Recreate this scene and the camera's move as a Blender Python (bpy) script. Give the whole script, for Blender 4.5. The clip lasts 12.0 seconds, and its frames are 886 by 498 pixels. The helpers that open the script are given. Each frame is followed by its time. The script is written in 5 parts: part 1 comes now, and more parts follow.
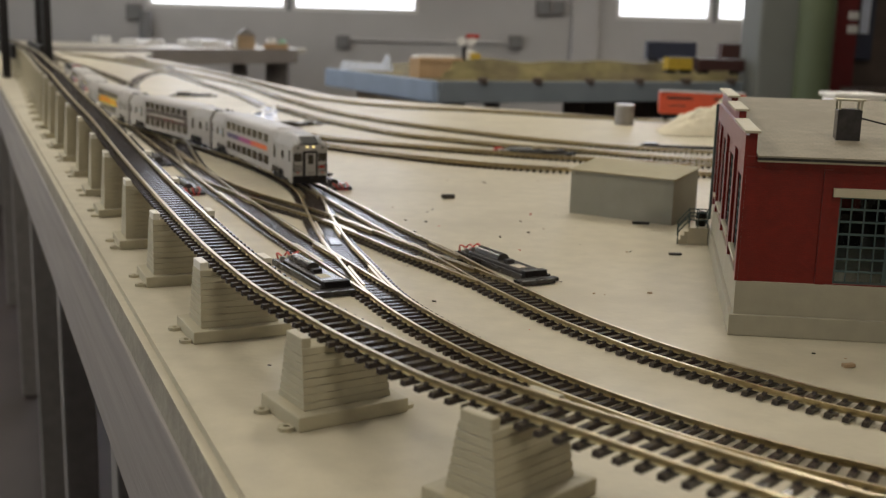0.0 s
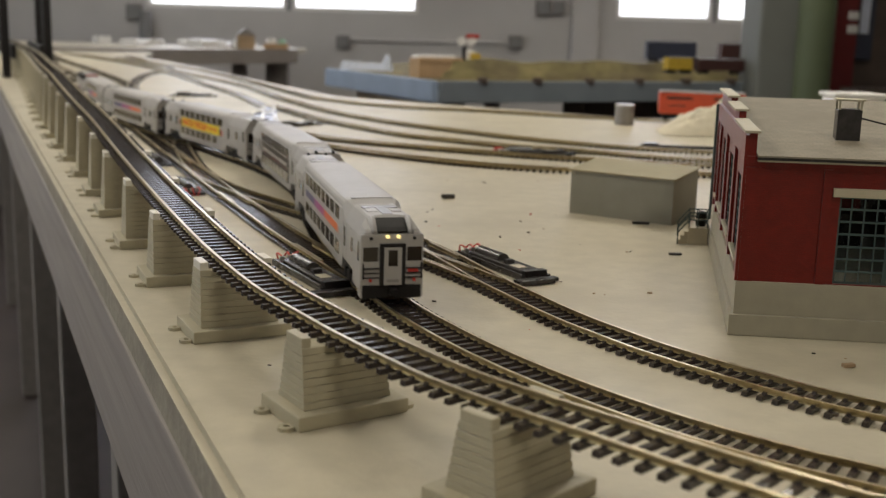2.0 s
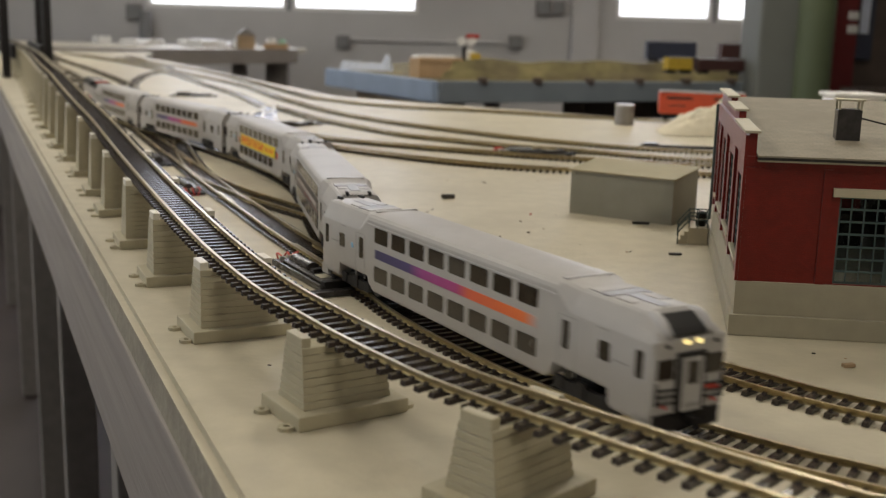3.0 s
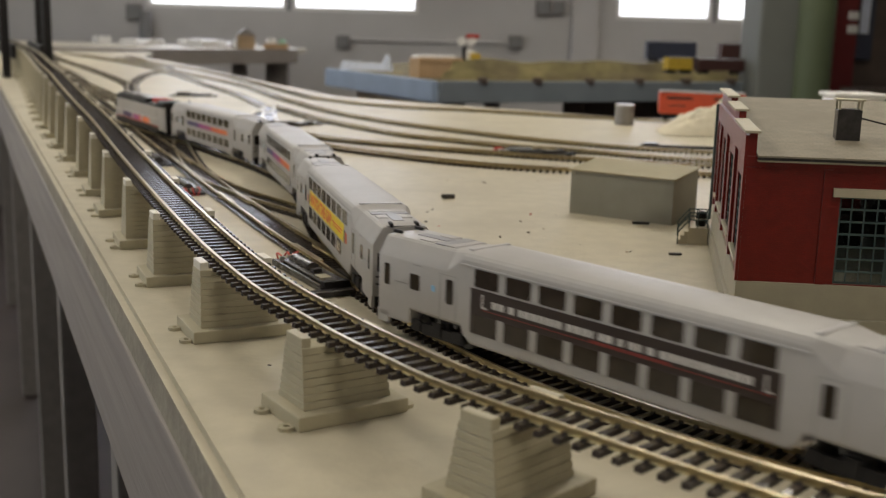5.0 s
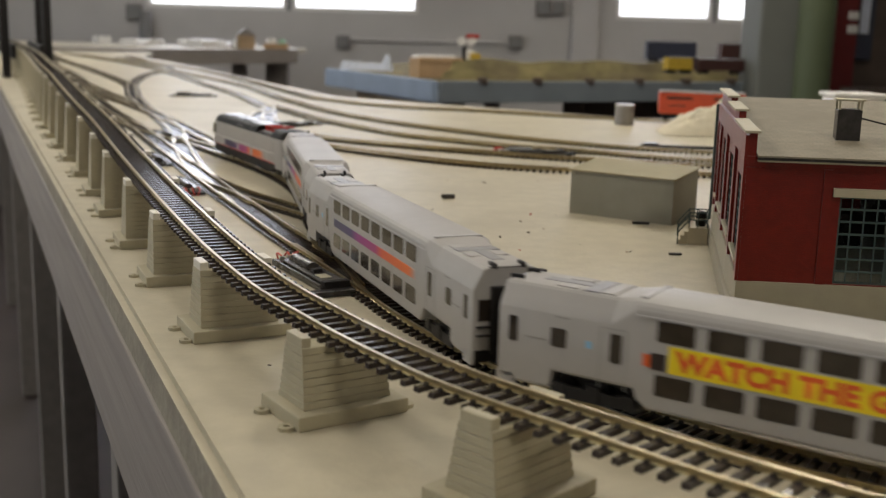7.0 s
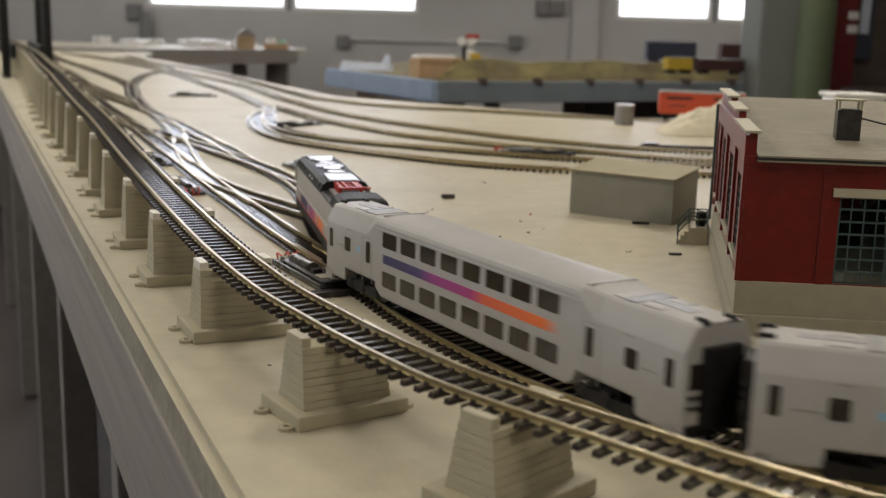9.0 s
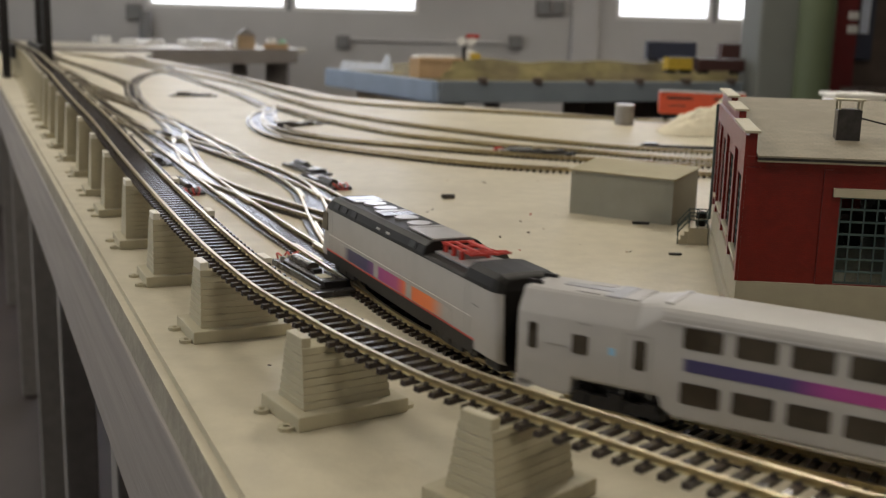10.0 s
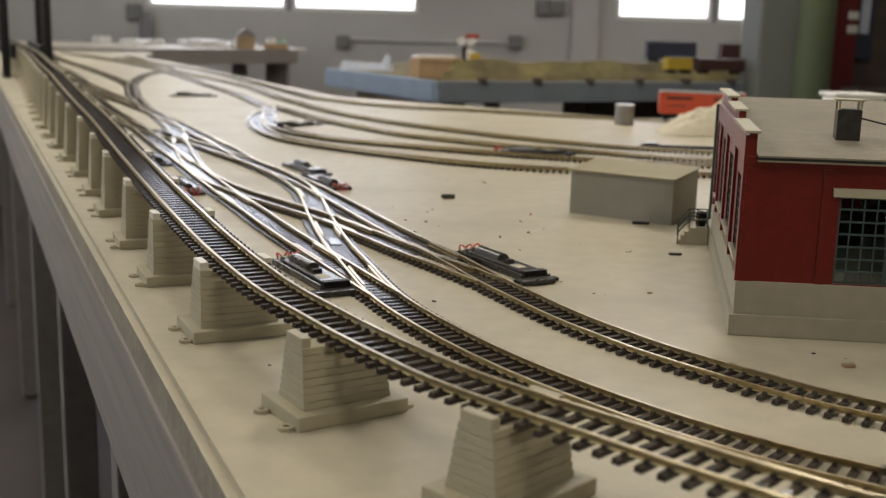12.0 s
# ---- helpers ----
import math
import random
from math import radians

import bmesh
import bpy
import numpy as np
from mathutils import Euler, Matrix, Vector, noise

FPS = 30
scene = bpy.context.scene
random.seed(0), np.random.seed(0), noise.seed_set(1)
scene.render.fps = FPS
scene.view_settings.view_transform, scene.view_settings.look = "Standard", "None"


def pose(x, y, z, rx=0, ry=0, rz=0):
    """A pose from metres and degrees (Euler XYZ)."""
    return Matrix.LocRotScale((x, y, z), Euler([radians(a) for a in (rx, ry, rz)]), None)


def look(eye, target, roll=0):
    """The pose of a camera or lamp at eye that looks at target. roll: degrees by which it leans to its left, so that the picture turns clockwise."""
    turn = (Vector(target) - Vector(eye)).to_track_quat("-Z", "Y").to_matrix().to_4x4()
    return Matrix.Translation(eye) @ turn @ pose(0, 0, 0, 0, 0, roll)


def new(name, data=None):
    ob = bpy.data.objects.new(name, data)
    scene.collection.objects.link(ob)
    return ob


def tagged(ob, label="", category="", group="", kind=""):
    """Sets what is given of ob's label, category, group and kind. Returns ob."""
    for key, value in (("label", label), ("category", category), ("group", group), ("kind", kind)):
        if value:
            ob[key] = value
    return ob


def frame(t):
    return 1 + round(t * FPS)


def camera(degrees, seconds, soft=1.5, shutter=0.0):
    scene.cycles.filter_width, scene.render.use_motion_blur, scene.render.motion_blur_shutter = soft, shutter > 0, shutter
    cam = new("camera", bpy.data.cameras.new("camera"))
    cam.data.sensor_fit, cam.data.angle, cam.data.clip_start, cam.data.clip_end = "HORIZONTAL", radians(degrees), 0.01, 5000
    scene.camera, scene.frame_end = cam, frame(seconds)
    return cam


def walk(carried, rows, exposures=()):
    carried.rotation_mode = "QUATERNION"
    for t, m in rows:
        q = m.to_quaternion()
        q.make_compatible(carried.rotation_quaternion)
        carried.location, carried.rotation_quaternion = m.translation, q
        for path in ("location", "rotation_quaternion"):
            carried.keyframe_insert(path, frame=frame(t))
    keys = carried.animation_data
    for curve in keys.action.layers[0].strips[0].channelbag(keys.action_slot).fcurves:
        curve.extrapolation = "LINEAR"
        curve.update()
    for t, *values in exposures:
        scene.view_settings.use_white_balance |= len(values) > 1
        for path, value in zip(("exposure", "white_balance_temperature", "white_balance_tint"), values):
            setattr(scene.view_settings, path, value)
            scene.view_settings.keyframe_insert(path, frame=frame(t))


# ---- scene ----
cam = camera(44.43, 12.0, soft=1.3, shutter=0.5)
EYE = (0.0, 0.0, 0.1538)
VIEW = look(EYE, (0.0, 0.9801, 0.1538 - 0.1986), 1.574)
walk(cam, [(0.0, VIEW), (12.0, VIEW)], exposures=[(0.0, 0.36), (12.0, 0.36)])
cam.data.dof.use_dof = True
cam.data.dof.focus_distance = 0.56
cam.data.dof.aperture_fstop = 14.5

FLOOR_Z = -0.92      # the table top is z = 0
RAIL_TOP = 0.0046


# ---- light ----
def world_light():
    w = bpy.data.worlds.new("sky")
    scene.world = w
    w.use_nodes = True
    nt = w.node_tree
    sky = nt.nodes.new("ShaderNodeTexSky")
    sky.sky_type, sky.sun_disc = "NISHITA", False
    sky.sun_elevation, sky.sun_rotation = radians(35), radians(20)
    bg = nt.nodes["Background"]
    bg.inputs["Strength"].default_value = 0.12
    nt.links.new(sky.outputs[0], bg.inputs[0])


world_light()


def area_lamp(name, m, sx, sy, watts, colour):
    d = bpy.data.lights.new(name, "AREA")
    d.shape, d.size, d.size_y, d.energy, d.color = "RECTANGLE", sx, sy, watts, colour
    ob = new(name, d)
    ob.matrix_world = m
    return ob


# ---- materials ----
def material(name, base, rough=0.6, metal=0.0, noise_scale=80.0, spread=0.12, bump=0.0, bump_scale=None, second=None,
             second_scale=None, spec=0.5, islands=False, objects=False, emit=None):
    m = bpy.data.materials.new(name)
    m.use_nodes = True
    nt = m.node_tree
    b = nt.nodes["Principled BSDF"]
    tc = nt.nodes.new("ShaderNodeTexCoord")
    n1 = nt.nodes.new("ShaderNodeTexNoise")
    n1.inputs["Scale"].default_value, n1.inputs["Detail"].default_value = noise_scale, 6
    nt.links.new(tc.outputs["Object"], n1.inputs["Vector"])
    n2 = nt.nodes.new("ShaderNodeTexNoise")
    n2.inputs["Scale"].default_value, n2.inputs["Detail"].default_value = second_scale or noise_scale * 0.12, 4
    nt.links.new(tc.outputs["Object"], n2.inputs["Vector"])
    r1 = nt.nodes.new("ShaderNodeValToRGB")
    lo = [max(0, c * (1 - spread)) for c in base]
    hi = [min(1, c * (1 + spread)) for c in base]
    r1.color_ramp.elements[0].position, r1.color_ramp.elements[1].position = 0.3, 0.7
    r1.color_ramp.elements[0].color, r1.color_ramp.elements[1].color = (*lo, 1), (*hi, 1)
    nt.links.new(n1.outputs[0], r1.inputs[0])
    mix = nt.nodes.new("ShaderNodeMixRGB")
    nt.links.new(r1.outputs[0], mix.inputs[1])
    mix.inputs[2].default_value = (*(second or [c * (1 - spread * 0.8) for c in base]), 1)
    r2 = nt.nodes.new("ShaderNodeValToRGB")
    r2.color_ramp.elements[0].position, r2.color_ramp.elements[1].position = 0.48, 0.75
    nt.links.new(n2.outputs[0], r2.inputs[0])
    nt.links.new(r2.outputs[0], mix.inputs[0])
    out = mix.outputs[0]
    if islands or objects:
        src = nt.nodes.new("ShaderNodeNewGeometry" if islands else "ShaderNodeObjectInfo")
        hsv = nt.nodes.new("ShaderNodeHueSaturation")
        mr = nt.nodes.new("ShaderNodeMapRange")
        mr.inputs["To Min"].default_value, mr.inputs["To Max"].default_value = 0.75, 1.25
        nt.links.new(src.outputs["Random Per Island" if islands else "Random"], mr.inputs["Value"])
        nt.links.new(mr.outputs[0], hsv.inputs["Value"])
        nt.links.new(out, hsv.inputs["Color"])
        out = hsv.outputs[0]
    nt.links.new(out, b.inputs["Base Color"])
    b.inputs["Metallic"].default_value = metal
    b.inputs["Specular IOR Level"].default_value = spec
    rr = nt.nodes.new("ShaderNodeMapRange")
    rr.inputs["To Min"].default_value, rr.inputs["To Max"].default_value = max(0.02, rough - 0.07), min(1, rough + 0.07)
    nt.links.new(n2.outputs[0], rr.inputs["Value"])
    nt.links.new(rr.outputs[0], b.inputs["Roughness"])
    if bump:
        bp = nt.nodes.new("ShaderNodeBump")
        bp.inputs["Strength"].default_value, bp.inputs["Distance"].default_value = min(1, bump), 0.0006 * max(1, bump)
        n3 = nt.nodes.new("ShaderNodeTexNoise")
        n3.inputs["Scale"].default_value, n3.inputs["Detail"].default_value = bump_scale or noise_scale * 3, 5
        nt.links.new(tc.outputs["Object"], n3.inputs["Vector"])
        nt.links.new(n3.outputs[0], bp.inputs["Height"])
        nt.links.new(bp.outputs[0], b.inputs["Normal"])
    if emit:
        b.inputs["Emission Color"].default_value, b.inputs["Emission Strength"].default_value = (*emit[:3], 1), emit[3]
    return m


M = {}
M["table"] = material("painted_table_top", (0.50, 0.45, 0.338), 0.50, 0, 60, 0.07, 0.45, 260, (0.43, 0.385, 0.29), 9, spec=0.34)
M["fascia"] = material("grey_painted_wood", (0.30, 0.265, 0.24), 0.65, 0, 90, 0.14, 0.8, 420, (0.27, 0.235, 0.21), 9)
M["lip"] = material("rough_painted_edge", (0.33, 0.295, 0.235), 0.8, 0, 150, 0.16, 1.4, 300, (0.26, 0.23, 0.185), 26)
M["leg"] = material("grey_table_leg", (0.22, 0.20, 0.185), 0.7, 0, 40, 0.12, 0.3)
M["rail"] = material("nickel_silver_rail", (0.46, 0.365, 0.19), 0.38, 1.0, 300, 0.15, 0.1, second=(0.36, 0.27, 0.13), second_scale=20)
M["railtop"] = material("polished_rail_head", (0.70, 0.60, 0.40), 0.30, 1.0, 300, 0.1, second=(0.6, 0.51, 0.34), second_scale=25)
M["tie"] = material("dark_plastic_tie", (0.046, 0.036, 0.032), 0.20, 0, 400, 0.25, 0.04, objects=True)
M["tiebulk"] = material("dark_plastic_ties", (0.046, 0.036, 0.032), 0.20, 0, 400, 0.25, 0.04, islands=True)
M["pier"] = material("beige_plastic", (0.43, 0.385, 0.27), 0.55, 0, 120, 0.06, 0.2, 500, (0.38, 0.34, 0.235), 14)
M["capwhite"] = material("pale_plastic_cap", (0.74, 0.70, 0.60), 0.45, 0, 200, 0.05)
M["silver"] = material("silver_car_paint", (0.42, 0.40, 0.385), 0.48, 0.0, 120, 0.03, second=(0.39, 0.37, 0.357), second_scale=25, spec=0.35)
M["roofsilver"] = material("silver_roof_paint", (0.47, 0.455, 0.455), 0.48, 0.0, 150, 0.05, second=(0.42, 0.405, 0.41), second_scale=30, spec=0.6)
M["roofpatch"] = material("grey_roof_panel", (0.27, 0.26, 0.27), 0.4, 0, 150, 0.08)
M["groove"] = material("shadow_grey_trim", (0.30, 0.285, 0.27), 0.6)
M["glass"] = material("dark_tinted_window", (0.035, 0.026, 0.02), 0.12, 0, 90, 0.3, spec=0.5)
M["black"] = material("black_plastic", (0.014, 0.012, 0.012), 0.5, 0, 200, 0.2, 0.1, spec=0.3)
M["darkgrey"] = material("black_roof_paint", (0.012, 0.010, 0.009), 0.5, 0, 100, 0.2, spec=0.16)
M["steel"] = material("bright_wheel_steel", (0.55, 0.52, 0.48), 0.35, 1.0)
M["yellow"] = material("yellow_advert", (0.88, 0.66, 0.015), 0.4)
M["adred"] = material("red_advert_letters", (0.78, 0.12, 0.02), 0.45)
M["adrule"] = material("dark_red_rule", (0.22, 0.03, 0.025), 0.4)
# white reflection on the locomotive's roof fittings is put into this pale grey
M["fan"] = material("roof_fan_painted_glare", (0.34, 0.32, 0.31), 0.3)
M["addark"] = material("black_advert", (0.03, 0.018, 0.016), 0.35)
M["adgrey"] = material("grey_print", (0.55, 0.52, 0.50), 0.45)
M["white"] = material("white_print", (0.75, 0.73, 0.7), 0.4)
M["blue"] = material("blue_sticker", (0.25, 0.5, 0.72), 0.4)
M["lamp"] = material("headlight_lens", (0.9, 0.8, 0.4), 0.2, emit=(1.0, 0.78, 0.30, 1.1))
M["red"] = material("red_plastic", (0.55, 0.045, 0.03), 0.4, 0, 150, 0.15)
M["machine"] = material("black_switch_motor", (0.035, 0.031, 0.030), 0.26, 0, 250, 0.25, 0.04)
M["machinetop"] = material("dark_switch_cover", (0.055, 0.049, 0.046), 0.24, 0, 250, 0.2)


def stretch_grain(m, angle, scale):
    """Draws a material's pattern out along one level direction, as grain runs in wood."""
    nt = m.node_tree
    tc = next(n for n in nt.nodes if n.type == "TEX_COORD")
    turn, mp = nt.nodes.new("ShaderNodeMapping"), nt.nodes.new("ShaderNodeMapping")
    turn.inputs["Rotation"].default_value = (0, 0, -angle)
    mp.inputs["Scale"].default_value = scale
    nt.links.new(tc.outputs["Object"], turn.inputs["Vector"])
    nt.links.new(turn.outputs[0], mp.inputs["Vector"])
    for n in nt.nodes:
        if n.type == "TEX_NOISE":
            nt.links.new(mp.outputs[0], n.inputs["Vector"])


stretch_grain(M["fascia"], math.atan2(1.5102, -0.6661), (0.05, 1.0, 1.6))


# ---- mesh helpers ----
def part(name, bm, mat, parent=None, label="", smooth=False):
    me = bpy.data.meshes.new(name)
    bm.to_mesh(me)
    bm.free()
    for mm in (mat if isinstance(mat, (list, tuple)) else [mat]):
        me.materials.append(mm)
    if smooth:
        for p in me.polygons:
            p.use_smooth = True
    ob = new(name, me)
    if parent is not None:
        ob.parent = parent
    if label:
        tagged(ob, label)
    return ob


def base(name, m=None, label="", category="", group="", kind=""):
    ob = new(name)
    ob.empty_display_size = 0.01
    if m is not None:
        ob.matrix_basis = m
    return tagged(ob, label, category, group, kind)


def add_box(bm, x0, x1, y0, y1, z0, z1, bevel=0.0, mat=0, m=None):
    vs = [bm.verts.new((x, y, z)) for x in (x0, x1) for y in (y0, y1) for z in (z0, z1)]
    fs = [bm.faces.new([vs[i] for i in f]) for f in
          ((0, 1, 3, 2), (4, 6, 7, 5), (0, 4, 5, 1), (2, 3, 7, 6), (0, 2, 6, 4), (1, 5, 7, 3))]
    for f in fs:
        f.material_index = mat
    geo = vs
    if bevel:
        es = list({e for f in fs for e in f.edges})
        r = bmesh.ops.bevel(bm, geom=es, offset=bevel, segments=2, affect="EDGES", profile=0.6)
        geo = list({v for f in r["faces"] for v in f.verts} | {v for v in vs if v.is_valid})
    if m is not None:
        bmesh.ops.transform(bm, matrix=m, verts=[v for v in geo if v.is_valid])
    return geo


def box(x0, x1, y0, y1, z0, z1, bevel=0.0, m=None):
    bm = bmesh.new()
    add_box(bm, x0, x1, y0, y1, z0, z1, bevel, 0, m)
    return bm


def add_cyl(bm, r, depth, m, seg=16, r2=None):
    return bmesh.ops.create_cone(bm, cap_ends=True, segments=seg, radius1=r, radius2=r if r2 is None else r2, depth=depth, matrix=m)["verts"]


def cyl(r, depth, m, seg=16, r2=None):
    bm = bmesh.new()
    add_cyl(bm, r, depth, m, seg, r2)
    return bm


def add_prism(bm, outline, y0, y1, mat=0):
    """A solid with the outline (x, z) between two y."""
    a = [bm.verts.new((x, y0, z)) for x, z in outline]
    b = [bm.verts.new((x, y1, z)) for x, z in outline]
    fs = [bm.faces.new(a), bm.faces.new(list(reversed(b)))]
    n = len(a)
    for i in range(n):
        fs.append(bm.faces.new((a[i], b[i], b[(i + 1) % n], a[(i + 1) % n])))
    for f in fs:
        f.material_index = mat
    bmesh.ops.recalc_face_normals(bm, faces=fs)
    return a + b


def loft(rings, closed_ends=True):
    bm = bmesh.new()
    rv = [[bm.verts.new(p) for p in r] for r in rings]
    n = len(rv[0])
    for a, b in zip(rv, rv[1:]):
        for i in range(n):
            bm.faces.new((a[i], a[(i + 1) % n], b[(i + 1) % n], b[i]))
    if closed_ends:
        bm.faces.new(list(reversed(rv[0])))
        bm.faces.new(rv[-1])
    bmesh.ops.recalc_face_normals(bm, faces=bm.faces[:])
    return bm


# ---- lines along which tracks run ----
class Line:
    """A smooth line through points, walked by its length."""

    def __init__(self, pts, height=None, step=0.004, soften=6):
        p = np.array(pts, float)
        ext = np.vstack([2 * p[0] - p[1], p, 2 * p[-1] - p[-2]])
        out = []
        for i in range(1, len(ext) - 2):
            a, b, c, d = ext[i - 1:i + 3]
            n = max(2, int(np.linalg.norm(c - b) / step))
            k1, k2, k3 = (max(1e-6, np.linalg.norm(v) ** 0.5) for v in (b - a, c - b, d - c))
            for t in np.linspace(0, 1, n, endpoint=False):
                m1 = (c - b) + k2 * ((b - a) / k1 - (c - a) / (k1 + k2))
                m2 = (c - b) + k2 * ((d - c) / k3 - (d - b) / (k2 + k3))
                out.append((2 * t**3 - 3 * t**2 + 1) * b + (t**3 - 2 * t**2 + t) * m1 + (-2 * t**3 + 3 * t**2) * c + (t**3 - t**2) * m2)
        out.append(ext[-2])
        q = np.array(out)
        s = np.concatenate([[0], np.cumsum(np.linalg.norm(np.diff(q, axis=0), axis=1))])
        u = np.linspace(0, s[-1], max(4, int(s[-1] / step)))
        q = np.stack([np.interp(u, s, q[:, k]) for k in (0, 1)], 1)
        for _ in range(soften):
            q[1:-1] = 0.25 * q[:-2] + 0.5 * q[1:-1] + 0.25 * q[2:]
        self.q = q
        self.s = np.concatenate([[0], np.cumsum(np.linalg.norm(np.diff(q, axis=0), axis=1))])
        self.length = self.s[-1]
        self.height = height or (lambda x, y: 0.0)

    def at(self, s):
        if s < 0:
            d = self.q[0] - self.q[3]
            p = self.q[0] + d / np.linalg.norm(d) * -s
        elif s > self.length:
            d = self.q[-1] - self.q[-4]
            p = self.q[-1] + d / np.linalg.norm(d) * (s - self.length)
        else:
            p = np.array([np.interp(s, self.s, self.q[:, k]) for k in (0, 1)])
        return Vector((p[0], p[1], self.height(p[0], p[1])))

    def way(self, s):
        d = self.at(s + 0.003) - self.at(s - 0.003)
        return d.normalized()

    def near(self, x, y):
        return float(self.s[np.argmin((self.q[:, 0] - x) ** 2 + (self.q[:, 1] - y) ** 2)])


GAUGE = 0.0178
RAIL = [(-0.0010, 0.0020), (0.0010, 0.0020), (0.0009, 0.0024), (0.0003, 0.0027), (0.0003, 0.0036), (0.0008, 0.0038), (0.0008, 0.0046),
        (-0.0008, 0.0046), (-0.0008, 0.0038), (-0.0003, 0.0036), (-0.0003, 0.0027), (-0.0009, 0.0024)]


def rail_mesh(line, s0, s1, off, step=0.006):
    n = max(2, int((s1 - s0) / step))
    rings = []
    for i in range(n + 1):
        s = s0 + (s1 - s0) * i / n
        p, d = line.at(s), line.way(s)
        side = Vector((d.y, -d.x, 0)).normalized()
        rings.append([p + side * (off + a) + Vector((0, 0, z)) for a, z in RAIL])
    bm = loft(rings)
    for f in bm.faces:
        c = f.calc_center_median()
        if f.normal.z > 0.8 and len(f.verts) == 4:
            zz = line.at(line.near(c.x, c.y)).z
            if c.z - zz > 0.0043:
                f.material_index = 1
    return bm


def tie_bm(length=0.0295, width=0.0030):
    bm = bmesh.new()
    w, l = width / 2, length / 2
    lo = [(-w, -l, 0), (w, -l, 0), (w, l, 0), (-w, l, 0)]
    hi = [(x * 0.88, y * 0.99, 0.002) for x, y, _ in lo]
    a, b = [bm.verts.new(p) for p in lo], [bm.verts.new(p) for p in hi]
    bm.faces.new(b)
    for i in range(4):
        bm.faces.new((a[i], a[(i + 1) % 4], b[(i + 1) % 4], b[i]))
    for sy in (-1, 1):        # the moulded spike heads beside each rail
        for k in (-1, 1):
            y = sy * GAUGE / 2 + k * 0.0014
            add_box(bm, -0.0009, 0.0009, y - 0.0006, y + 0.0006, 0.0019, 0.0028)
    return bm


TIE_MESH = None


def track(name, line, label, s0=0.0, s1=None, singles=(), pitch=0.0071):
    """A track: two rails and its ties; the ties on the stretches of singles are pieces of their own."""
    global TIE_MESH
    s1 = line.length if s1 is None else s1
    t = base(name, None, label, "model track")
    for off in (-GAUGE / 2, GAUGE / 2):
        part("rail", rail_mesh(line, s0, s1, off), [M["rail"], M["railtop"]], t)
    if TIE_MESH is None:
        bm = tie_bm()
        TIE_MESH = bpy.data.meshes.new("tie")
        bm.to_mesh(TIE_MESH)
        bm.free()
        TIE_MESH.materials.append(M["tie"])
    verts, faces = [], []
    tv = [v.co.copy() for v in TIE_MESH.vertices]
    tf = [list(p.vertices) for p in TIE_MESH.polygons]
    rnd = random.Random(7)
    s = s0 + pitch / 2
    while s < s1:
        p, d = line.at(s), line.way(s)
        m = Matrix.Translation(p) @ Matrix.Rotation(math.atan2(d.y, d.x) + rnd.uniform(-0.012, 0.012), 4, "Z") @ Matrix.Rotation(-math.asin(max(-1, min(1, d.z))), 4, "Y")
        if any(a < s < b for a, b in singles):
            o = new("tie", TIE_MESH)
            o.parent = t
            o.matrix_basis = m
        else:
            k = len(verts)
            verts += [tuple(m @ v) for v in tv]
            faces += [[k + i for i in f] for f in tf]
        s += pitch
    if verts:
        me = bpy.data.meshes.new("tie_row")
        me.from_pydata(verts, [], faces)
        me.materials.append(M["tiebulk"])
        o = new("tie_row", me)
        o.parent = t
        tagged(o, "dark plastic ties in a close row", kind="stuff")
    return t


def ramp(x, y):
    """Height of the foot of the ramp's ties over the table."""
    return 0.0303 + 0.036 * max(0.0, min(y, 1.6) - 0.4280)


TRAIN_WAY = Line([(-1.9, 5.1), (-1.45, 4.0), (-1.076, 3.059), (-0.749, 2.256), (-0.545, 1.76), (-0.394, 1.485), (-0.314, 1.37), (-0.259, 1.275), (-0.221, 1.21),
                  (-0.175, 1.121), (-0.147, 1.054), (-0.126, 0.989), (-0.099, 0.858), (-0.074, 0.748), (-0.055, 0.681), (-0.035, 0.612),
                  (-0.017, 0.568), (0.013, 0.511), (0.038, 0.472), (0.060, 0.443), (0.080, 0.420), (0.098, 0.401), (0.115, 0.386),
                  (0.131, 0.373), (0.148, 0.362), (0.20, 0.332), (0.30, 0.300), (0.45, 0.285), (0.8, 0.28), (2.9, 0.28)])
RAMP_WAY = Line([(-1.75, 4.33), (-1.06, 2.78), (-0.605, 1.68), (-0.420, 1.252), (-0.342, 1.077), (-0.265, 0.896), (-0.202, 0.750), (-0.154, 0.642),
                 (-0.119, 0.566), (-0.095, 0.518), (-0.073, 0.478), (-0.046, 0.438), (-0.0188, 0.3977), (0.0049, 0.3658), (0.0322, 0.3376), (0.0562, 0.3151), (0.079, 0.293), (0.1194, 0.2597), (0.1795, 0.222), (0.372, 0.1674), (0.8301, 0.1383)], ramp)
NEAR_LEAD = Line([(-1.62, 4.2), (-1.10, 3.03), (-0.779, 2.347), (-0.565, 1.845), (-0.458, 1.6), (-0.366, 1.378), (-0.296, 1.209), (-0.241, 1.076), (-0.199, 0.976),
                  (-0.163, 0.895), (-0.132, 0.822), (-0.101, 0.753), (-0.075, 0.697), (-0.049, 0.640), (-0.033, 0.605)])
CROSSING = Line([(-0.504, 1.868), (-0.394, 1.572), (-0.313, 1.292), (-0.251, 1.105), (-0.191, 0.988), (-0.138, 0.914), (-0.092, 0.851), (-0.056, 0.79),
                 (-0.025, 0.735), (0.006, 0.686), (0.030, 0.645)])
